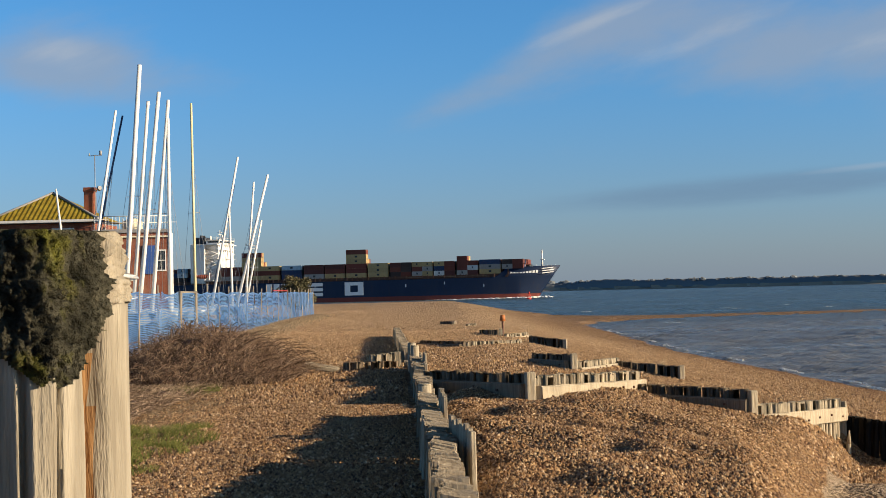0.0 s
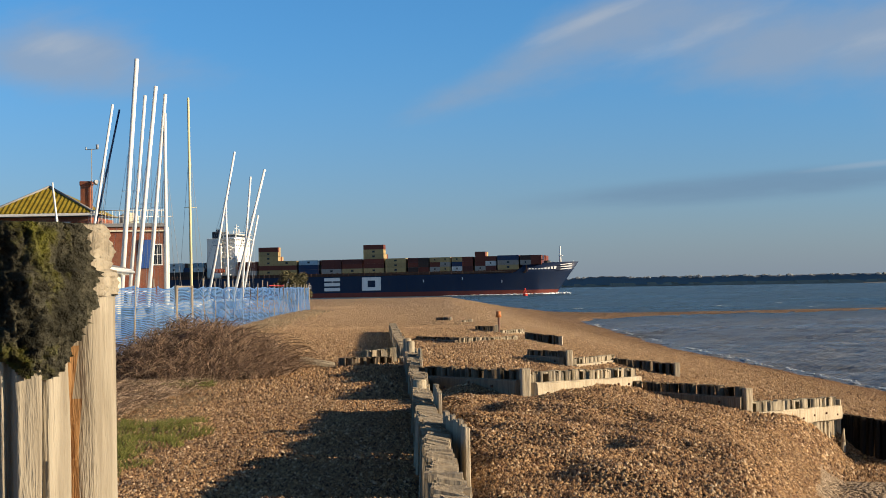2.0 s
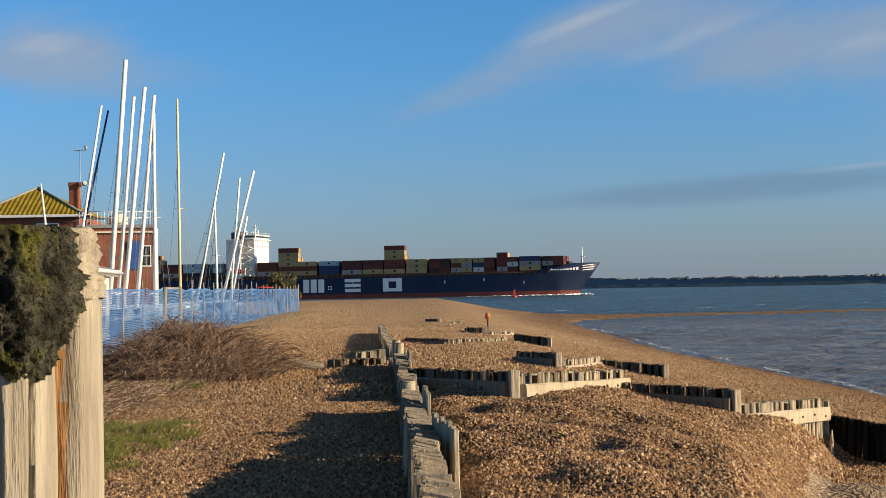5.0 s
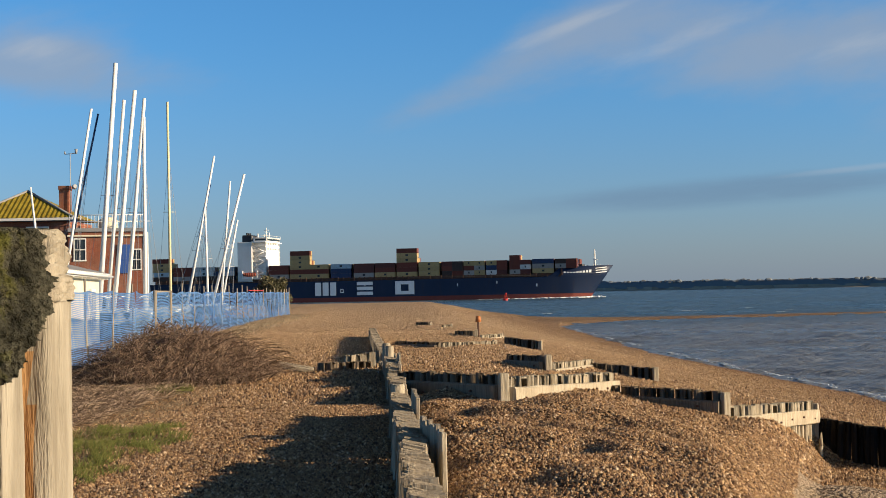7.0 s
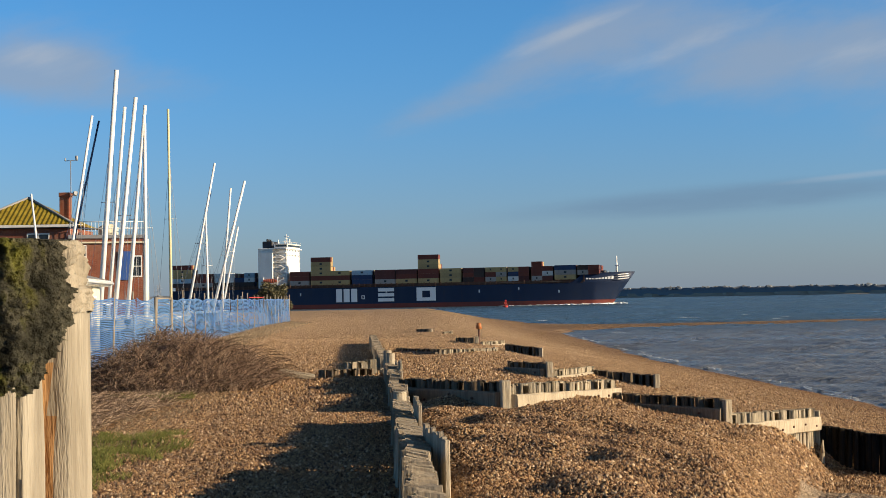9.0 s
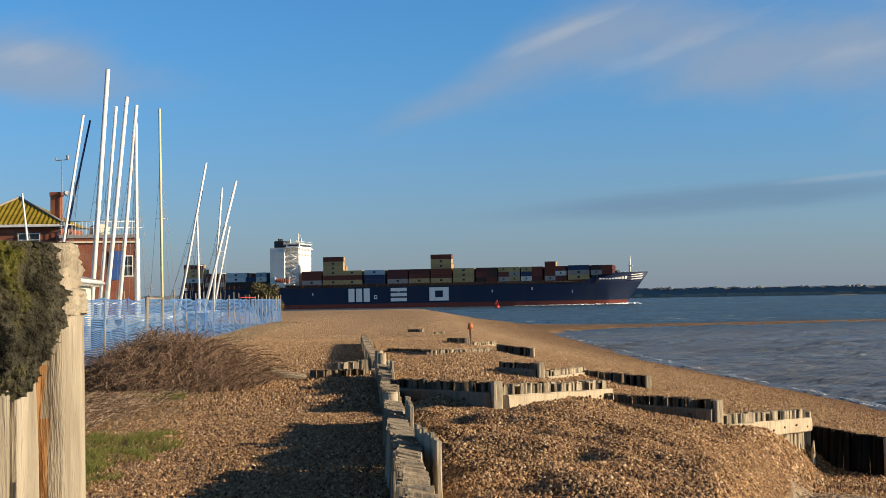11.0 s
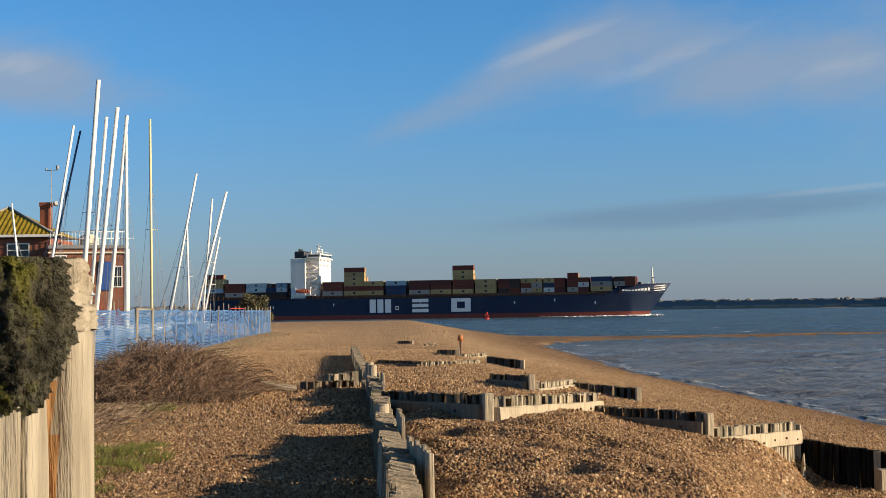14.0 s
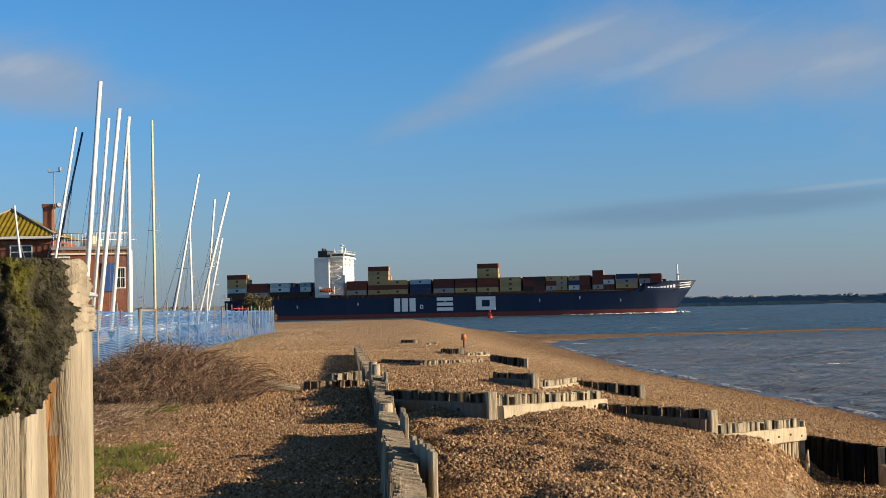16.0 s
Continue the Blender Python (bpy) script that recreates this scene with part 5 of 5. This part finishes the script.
make_house()
make_flat_block()
make_hut()

# ---- container ship ----
HEADING, TRACK = -12.5, -7.5             # the ship's axis, and the way it makes
SHIP_X, SHIP_Y, SPEED = 29.7, 813.0, 6.34       # midship place at the last moment


def make_ship():
    t = thing("container_ship", "dark blue container ship with stacked boxes under way", "container ship", (SHIP_X, SHIP_Y, WATER_Z), HEADING)
    half = 16.0
    levels = [-3, 0.0, 2.6, 6.0, 10.0, 12.4]

    def breadth(s, f):
        fore = (s - 70) / 70
        w = half
        if fore > 0:
            w = half * max(0.0, 1 - fore ** (2.0 + 2.2 * f)) ** (0.75)
        if s < -112:
            w = half * (1 - 0.25 * ((-112 - s) / 26) ** 2 * (1.4 - f))
        return w

    stations = [-138 + 4 * i for i in range(62)] + [110 + 2 * i for i in range(1, 16)]
    bm = B()
    rows = []
    for s in stations:
        sheer = 5.4 * float(step(104, 112, s)) + 0.8 * float(step(112, 140, s))
        ring = []
        for z in levels + [12.41 + sheer]:
            f = max(0, z) / 18.5
            reach = s
            if s > 118:
                reach = 118 + (s - 118) * (0.42 + 0.6 * f)
            ring.append((reach, breadth(min(s, 139.9), f), z))
        rows.append(ring)
    for side in (-1, 1):
        g = [[bm.verts.new((a, side * b, z)) for a, b, z in r] for r in rows]
        for a, b in zip(g, g[1:]):
            for k in range(len(a) - 1):
                f = bm.faces.new((a[k], b[k], b[k + 1], a[k + 1]))
                f.material_index = 1 if k < 2 else 0
                f.smooth = True
        bm.faces.new(g[0]).material_index = 0
        if side < 0:
            left = g
        else:
            for (a, b), (c, d) in zip(zip(left, left[1:]), zip(g, g[1:])):
                bm.faces.new((a[-1], b[-1], d[-1], c[-1]))
            bm.faces.new((left[-1][-1], left[-1][0], g[-1][0], g[-1][-1]))
            bm.faces.new([v for v in left[0]] + [v for v in g[0][::-1]])
    part("hull", bm, [HULL, BOOT_TOP], t, "dark blue steel hull with a red waterline band")
    # white marks on the side, plain shapes
    def plate(name, x0, x1, z0, z1, holes=(), label="", y=-half - 0.06):
        bm = B()
        for a, b, c, d in holes or [(x0, x1, z0, z1)]:
            box(bm, a, b, y, y + 0.05, c, d)
        return part(name, bm, LETTER_WHITE, t, label)
    plate("hull_mark", 0, 0, 0, 0, [(-33, -29.4, 3.8, 11.7), (-28.4, -24.8, 3.8, 11.7), (-23.8, -20.2, 3.8, 11.7)], "three large white painted upright bars")
    plate("hull_mark", 0, 0, 0, 0, [(-7.6, 2.0, 9.7, 11.7), (-7.6, 2.0, 6.75, 8.75), (-7.6, 2.0, 3.8, 5.8)], "three large white painted level bars")
    plate("hull_mark", 0, 0, 0, 0, [(15.4, 26.8, 9.7, 11.7), (15.4, 18.8, 5.8, 9.7), (15.4, 26.8, 3.8, 5.8), (23.4, 26.8, 5.8, 9.7)], "large white painted open square")
    plate("draught_mark", -17.5, -15.8, 5.6, 7.6, [(-17.6, -17.2, 5.4, 7.6), (-16.1, -15.7, 5.4, 7.6), (-17.2, -16.1, 7.2, 7.6), (-17.2, -16.1, 5.4, 5.8)], "small white painted mark")
    for k, s in enumerate((-92, -55, -3, 24, 52, 75, 98)):
        plate("draught_mark", s, s + 0.6, 7.0 + (k % 3), 8.6 + (k % 3), label="small white painted mark")
    bm = B()
    for i in range(9):
        s = 113.5 + i * 1.75
        w = breadth(s + 0.8, 15.2 / 18.5)
        w2 = breadth(s + 2.1, 15.2 / 18.5)
        v = [bm.verts.new(p) for p in ((s, -w - 0.12, 14.4), (s + 1.2, -w2 - 0.12, 14.4), (s + 1.5, -w2 - 0.12, 16.4), (s + 0.3, -w - 0.12, 16.4))]
        bm.faces.new(v)
    part("bow_mark", bm, LETTER_WHITE, t, "row of small white bars")
    for k in range(3):
        bm = B()
        v = []
        for s, z in ((130, 14.0 + k * 1.3), (136, 14.6 + k * 1.3), (136.5, 15.1 + k * 1.3), (130.5, 14.5 + k * 1.3)):
            v.append(bm.verts.new((s + 1.0, -breadth(s, z / 18.5) - 0.35, z)))
        bm.faces.new(v)
        part("bow_stripe", bm, LETTER_WHITE, t, "white stripe on the bow flare")
    # coaming and hatch supports
    bm = B()
    box(bm, -134, 112, -14.2, 14.2, 12.5, 14.3)
    part("hatch_deck", bm, RUST_STEEL, t, "rusty brown hatch coaming along the deck")
    bm = B()
    box(bm, -0.3, 0.3, -0.3, 0.3, 0, 2.1)
    post = mesh_of("stanchion", bm)
    for i in range(74):
        part("stanchion", post, RUST_STEEL, t).matrix_basis = pose(-133 + 3.25 * i, -15.0, 12.42)
    for i in range(19):
        bm = B()
        s = -122.5 + i * 13.05
        if -84 < s < -64:
            continue
        for y in (-14.6, 14.0):
            box(bm, s - 0.45, s + 0.45, y, y + 0.6, 13.2, 19.0 if s < 100 else 17)
        box(bm, s - 0.3, s + 0.3, -14.2, 14.2, 14.3, 15.2)
        part("lashing_bridge", bm, RUST_STEEL, t, "rusty brown lashing bridge")
    # rail of the deck edge
    bm = B()
    for y in (-15.8, 15.8):
        rod(bm, (-136, y, 13.5), (100, y, 13.5), 0.05, n=4)
        for i in range(60):
            rod(bm, (-136 + i * 4, y, 12.4), (-136 + i * 4, y, 13.5), 0.05, n=4)
    part("deck_rail", bm, DARK_STEEL, t)
    make_house_block(t)
    make_boxes(t)
    make_foremast(t)
    t.scale = (1.016, 1, 1)
    return t


def make_house_block(t):
    bm = B()
    box(bm, -81, -72, -15.6, 15.6, 13, 37.2, 0.2)
    box(bm, -72, -64, -12.6, 12.6, 13, 37.2, 0.2)
    house = part("superstructure", bm, SHIP_WHITE, t, "tall white accommodation block")
    for k in range(7):
        z = 16 + 3.05 * k
        bm = B()
        box(bm, -72, -64.2, -14.6, 14.6, z - 0.12, z + 0.12)
        box(bm, -72, -64.3, -14.7, -14.6, z + 0.9, z + 1.05)
        deck = part("side_deck", bm, SHIP_WHITE, house)
        bm = B()
        v = [(-71.5 + (6.8 if k % 2 else 0), -14.2, z), (-71.5 + (0 if k % 2 else 6.8), -14.2, z + 3.0)]
        rod(bm, v[0], v[1], 0.28, n=4)
        part("stair", bm, SHIP_WHITE, deck)
        for j in range(8 if k > 4 else 0):
            bm = B()
            box(bm, -63.98, -63.93, -11.4 + j * 3.1, -10.4 + j * 3.1, z + 1.2, z + 2.1)
            part("porthole", bm, GLASS, house)
    bm = B()
    box(bm, -72.6, -63.4, -15.8, 15.8, 36.6, 37.3, 0.1)
    box(bm, -72, -63.6, -12.4, 12.4, 37.3, 39.6, 0.15)
    box(bm, -72.4, -63.2, -13.4, 13.4, 39.5, 39.9, 0.1)
    bridge = part("bridge", bm, SHIP_WHITE, t, "white navigation bridge with side wings")
    bm = B()
    box(bm, -63.6, -63.5, -11.8, 11.8, 38.0, 39.2)
    box(bm, -71, -64.2, -12.48, -12.4, 38.1, 39.1)
    part("bridge_window", bm, GLASS, bridge, "dark band of bridge windows")
    bm = B()
    for y in (-13.2, -5, 5, 13.2):
        rod(bm, (-63.4, y, 39.9), (-63.4, y, 41.0), 0.08, n=4)
        rod(bm, (-72.2, y, 39.9), (-72.2, y, 41.0), 0.08, n=4)
    rod(bm, (-63.4, -13.2, 41.0), (-63.4, 13.2, 41.0), 0.08, n=4)
    rod(bm, (-72.2, -13.2, 41.0), (-63.4, -13.2, 41.0), 0.08, n=4)
    part("bridge_rail", bm, SHIP_WHITE, bridge)
    bm = B()
    rod(bm, (-68, 0, 39.9), (-68, 0, 46.5), 0.4, 0.15, 8)
    rod(bm, (-68, -3, 43.6), (-68, 3, 43.6), 0.15, n=5)
    rod(bm, (-69.5, 0, 44.8), (-66.5, 0, 44.8), 0.18, n=5)
    part("radar_mast", bm, SHIP_WHITE, bridge, "white radar mast with aerials")
    for x, y, h, r0, r1 in ((-65, -4, 3.1, 0.5, 0.5), (-71, -7, 2.7, 0.7, 0.3), (-66, -10, 2.0, 0.35, 0.2), (-69.5, -11.5, 2.4, 0.3, 0.2)):
        bm = B()
        rod(bm, (x, y, 39.9), (x, y, 39.9 + h), r0, r1, 8)
        part("aerial", bm, SHIP_WHITE, bridge)
    bm = B()
    box(bm, -81.5, -75.0, -6, 6, 37.2, 41.8, 0.5)
    for y in (-3, 0, 3):
        rod(bm, (-79, y, 41.8), (-79.4, y, 43.2), 0.6, 0.6, 8)
    part("funnel", bm, DARK_STEEL, t, "black funnel casing with exhaust pipes")
    bm = B()
    box(bm, -80, -66, -16.6, -12.6, 14.6, 15.2)
    cradle = part("boat_deck", bm, SHIP_WHITE, t, "white boat deck")
    bm = B()
    for x0, x1, r in ((-77.5, -69.5, 1.35),):
        for i in range(6):
            a, b = x0 + (x1 - x0) * i / 6, x0 + (x1 - x0) * (i + 1) / 6
            ra = r * (0.55 + 0.45 * math.sin(math.pi * min(max(i / 6, 0.08), 0.92)))
            rb = r * (0.55 + 0.45 * math.sin(math.pi * min(max((i + 1) / 6, 0.08), 0.92)))
            rod(bm, (a, -15.6, 17.4), (b, -15.6, 17.4), ra, rb, 10)
    part("lifeboat", bm, ORANGE, cradle, "faded red enclosed lifeboat")
    for s in (-78, -69):
        bm = B()
        box(bm, s - 0.25, s + 0.25, -16.2, -15.6, 15.2, 19.6)
        box(bm, s - 0.25, s + 0.25, -16.4, -13, 19.2, 19.6)
        part("davit", bm, SHIP_WHITE, cradle)


def container_mesh(length, paint):
    bm = B()
    w, h, n = 2.40, 2.70, 14
    box(bm, 0, length, -w / 2 + 0.05, w / 2 - 0.05, 0.08, h - 0.08)
    for i in range(n):
        a = length * (i + 0.25) / n
        for y in (-w / 2, w / 2 - 0.06):
            box(bm, a, a + length / n * 0.5, y + 0.01, y + 0.05, 0.15, h - 0.15)
    for y in (-w / 2, w / 2 - 0.12):
        box(bm, 0, length, y, y + 0.12, 0, 0.16)
        box(bm, 0, length, y, y + 0.12, h - 0.12, h)
        for x in (0, length - 0.16):
            box(bm, x, x + 0.16, y, y + 0.12, 0.16, h - 0.12)
    for x in (0.02, length - 0.08):
        for y in (-0.7, -0.25, 0.25, 0.7):
            box(bm, x - 0.03, x + 0.06, y - 0.03, y + 0.03, 0.1, h - 0.1)
    box(bm, length * 0.44, length * 0.56, -w / 2 - 0.015, -w / 2 + 0.02, 0.9, 2.0, mi=1)
    me = mesh_of("container", bm)
    me.materials.append(paint)
    me.materials.append(DARK_STEEL if paint not in (BOX["dark"], BOX["maroon"], BOX["navy"], BOX["brown"]) else paint)
    return me


def make_boxes(t):
    L, half = 12.19, 6.06
    store = {}
    rng = random.Random(71)
    letter = {"y": "yellow", "b": "brown", "m": "maroon", "g": "grey", "w": "white", "n": "navy", "d": "dark", "s": "sky", "o": "orange"}
    # bays from aft: start, floor height, colours of the outer stack from the bottom up; "/" parts two short stacks
    bays = [(-135.5, 14.3, "dsyyb"), (-122.0, 14.3, "gbb"), (-108.8, 14.3, "dww"), (-96.2, 14.3, "dn/dws"), (-61.8, 14.3, "gbb"), (-48.6, 14.3, "ybyyyb"), (-37.2, 14.3, "ybyy"[:3]),
            (-23.6, 14.3, "nns"), (-9.6, 14.3, "gmm"), (3.2, 14.3, "ybm"), (16.2, 14.3, "ybbyyb"), (29.4, 14.3, "yyy"), (43.0, 14.3, "dbm/bdd"), (55.9, 14.3, "gby/ygy"), (69.0, 14.3, "wny/mbb"),
            (82.6, 14.3, "gbbb/mwb"), (95.8, 14.6, "ygn"), (108.9, 17.2, "gd/bb")]
    low = [k for k in "bmgdyn"]

    def place(key, length, x, y, z):
        name = letter[key]
        if (name, length) not in store:
            store[name, length] = container_mesh(length, BOX[name])
        ob = new("container", store[name, length])
        ob.parent = t
        ob.matrix_basis = pose(x, y, z)

    for s, z0, code in bays:
        stacks = code.split("/")
        length = L if len(stacks) == 1 else half
        for q, col in enumerate(stacks):
            x = s + q * (half + 0.08)
            for row in range(4):
                for k, key in enumerate(col):
                    if k > 3 and row > 1:
                        continue
                    place(key if row == 0 else (rng.choice("yyb") if k > 2 else rng.choice(low)), length, x, -13.6 + row * 2.52, z0 + k * 2.78)
    # the stacks further inboard, never seen singly
    bm = B()
    for s, z0, code in bays:
        for row in range(4, 12):
            box(bm, s, s + L, -13.6 + row * 2.52 - 1.2, -13.6 + row * 2.52 + 1.2, z0, z0 + 2.78 * min(3, len(code.split("/")[0])) - rng.choice((0.1, 2.88)))
    ob = part("inboard_containers", bm, BOX["brown"], t, "brown containers stacked inboard")
    tagged(ob, kind="stuff")


def make_foremast(t):
    bm = B()
    rod(bm, (130, 0, 17), (130, 0, 28), 0.7, 0.35, 8)
    rod(bm, (130, -1.6, 24.5), (130, 1.6, 24.5), 0.3, n=6)
    box(bm, 129, 131.5, -1.2, 1.2, 22, 22.4)
    part("foremast", bm, SHIP_WHITE, t, "white foremast")
    bm = B()
    for i in range(14):
        s = 112 + 2 * i
        w = breadth_at_deck(s)
        rod(bm, (s, -w, 18), (s, -w, 19.1), 0.06, n=4)
    part("bow_rail", bm, WHITE, t)
    bm = B()
    box(bm, 116, 124, -5, 5, 17.5, 19.5, 0.2)
    rod(bm, (126, -4, 17.8), (126, 4, 17.8), 0.9, n=8)
    part("windlass", bm, DARK_STEEL, t)


def breadth_at_deck(s):
    fore = (min(s, 139.9) - 70) / 70
    return 16 * max(0.0, 1 - max(0, fore) ** 4.1) ** 0.75 - 0.3


ship = make_ship()


def foam_mesh(pieces, seed, lift=0.05):
    """Ragged low lumps of foam: (x, y, length, width, height)."""
    r = np.random.RandomState(seed)
    ico = B()
    bmesh.ops.create_icosphere(ico, subdivisions=1, radius=1)
    bv = np.array([v.co[:] for v in ico.verts])
    bf = np.array([[v.index for v in f.verts] for f in ico.faces])
    ico.free()
    vs, fs = [], []
    for k, (x, y, a, b, c) in enumerate(pieces):
        vs.append(bv * (1 + r.uniform(-0.35, 0.35, (len(bv), 1))) * np.array([a, b, c]) + np.array([x, y, lift]))
        fs.append(bf + k * len(bv))
    return quick_mesh("foam", np.concatenate(vs), np.concatenate(fs))


def make_bow_wave():
    r = random.Random(81)
    pieces = []
    for k in range(150):
        u = r.random() ** 1.6
        s = 128 - 62 * u
        pieces.append((s, -16 * max(0, 1 - max(0, (s - 70) / 70) ** 2.3) ** 0.75 - r.uniform(0.2, 2.2) * (1 + 2 * u), r.uniform(0.6, 2.2), r.uniform(0.3, 0.8), r.uniform(0.12, 0.75) * (1.1 - u)))
    for k in range(40):
        pieces.append((129 + r.uniform(0, 9), r.uniform(-4, 1), r.uniform(0.5, 1.6), r.uniform(0.4, 0.9), r.uniform(0.2, 0.9)))
    ob = solid("bow_wave", foam_mesh(pieces, 82), FOAM, "white foam of the ship's bow wave", "foam", "stuff")
    ob.matrix_world = pose(SHIP_X, SHIP_Y, WATER_Z, 0, 0, HEADING)
    return ob


bow_wave = make_bow_wave()


def make_buoy():
    t = thing("buoy", "small red can buoy floating on the sea", "buoy", (41.5, 665, WATER_Z))
    bm = B()
    rod(bm, (0, 0, -0.6), (0, 0, 0.9), 1.25, 1.2, 12)
    part("float", bm, RED, t)
    bm = B()
    for k in range(4):
        rod(bm, (0.9 * math.cos(k * 1.571), 0.9 * math.sin(k * 1.571), 0.9), (0.25 * math.cos(k * 1.571), 0.25 * math.sin(k * 1.571), 3.0), 0.12, n=5)
    rod(bm, (0, 0, 2.8), (0, 0, 3.7), 0.4, 0.4, 8)
    part("tower", bm, RED, t)
    return t


buoy = make_buoy()

# ---- breakers and whitecaps ----
SHORE = [(19.2, 56.0), (18.9, 74.0), (17.9, 101.0), (18.2, 140.0), (18.6, 178.0)]


def shore_x(y):
    for (x0, y0), (x1, y1) in zip(SHORE, SHORE[1:]):
        if y <= y1:
            return x0 + (x1 - x0) * (y - y0) / (y1 - y0)
    return SHORE[-1][0]


def make_breakers():
    out = []
    r = random.Random(91)
    for k in range(22):
        y = 56 + 4.2 * k * (1 + 0.012 * k)
        pieces = []
        for j in range(64):
            u = r.uniform(-1, 1)
            pieces.append((r.uniform(-0.18, 0.26) * (1 - u * u) + 0.12 * math.sin(u * 4 + k), u * 2.9, r.uniform(0.02, 0.05), r.uniform(0.12, 0.42), r.uniform(0.010, 0.034) * (1 - 0.6 * u * u)))
        ob = solid("breaker", foam_mesh(pieces, k), FOAM, "small white breaker running up the shingle", "wave", "stuff", group="breakers along the shore")
        out.append((ob, shore_x(y) + r.uniform(0.0, 0.5), y, r.uniform(0, 6.28)))
    for k in range(10):
        y = r.uniform(60, 330)
        x = r.uniform(shore_x(min(y, 170)) + 3, 0.34 * y + 12)
        pieces = [(r.uniform(-0.9, 0.9), r.uniform(-0.18, 0.18), r.uniform(0.06, 0.22), r.uniform(0.04, 0.10), r.uniform(0.015, 0.045)) for _ in range(12)]
        ob = solid("whitecap", foam_mesh(pieces, 200 + k, 0.1), FOAM, "small whitecap on the choppy sea", "wave", "stuff", group="whitecaps")
        out.append((ob, x, y, None))
    return out


waves = make_breakers()


def motions():
    rows = [(t, pose(SHIP_X + SPEED * (t - 16) * math.cos(radians(TRACK)), SHIP_Y + SPEED * (t - 16) * math.sin(radians(TRACK)), WATER_Z, 0, 0, HEADING)) for t in (0.0, 8.0, 16.0)]
    walk(ship, rows)
    walk(bow_wave, rows)
    walk(buoy, [(t, pose(41.5, 665, WATER_Z + 0.12 * math.sin(t * 1.3), 2.5 * math.sin(t * 1.1), 3 * math.cos(t * 0.9))) for t in (0.0, 1.5, 3.0, 4.5, 6.0, 7.5, 9.0, 10.5, 12.0, 13.5, 15.0, 16.0)])
    for ob, x, y, phase in waves:
        if phase is None:
            walk(ob, [(t, pose(x - 0.9 * (t - 8) * 0.5, y - 0.25 * (t - 8) * 0.5, WATER_Z + 0.03 * math.sin(t + x))) for t in (0.0, 4.0, 8.0, 12.0, 16.0)])
        else:
            walk(ob, [(t, pose(x + 0.55 * math.sin(t * 1.25 + phase), y + 0.05 * t, WATER_Z + 0.02 - 0.09 * math.sin(t * 1.25 + phase), 0, 0, 2 * math.sin(t + phase))) for t in (0.0, 1.2, 2.4, 3.6, 4.8, 6.0, 7.2, 8.4, 9.6, 10.8, 12.0, 13.2, 14.4, 15.2, 16.0)])


motions()
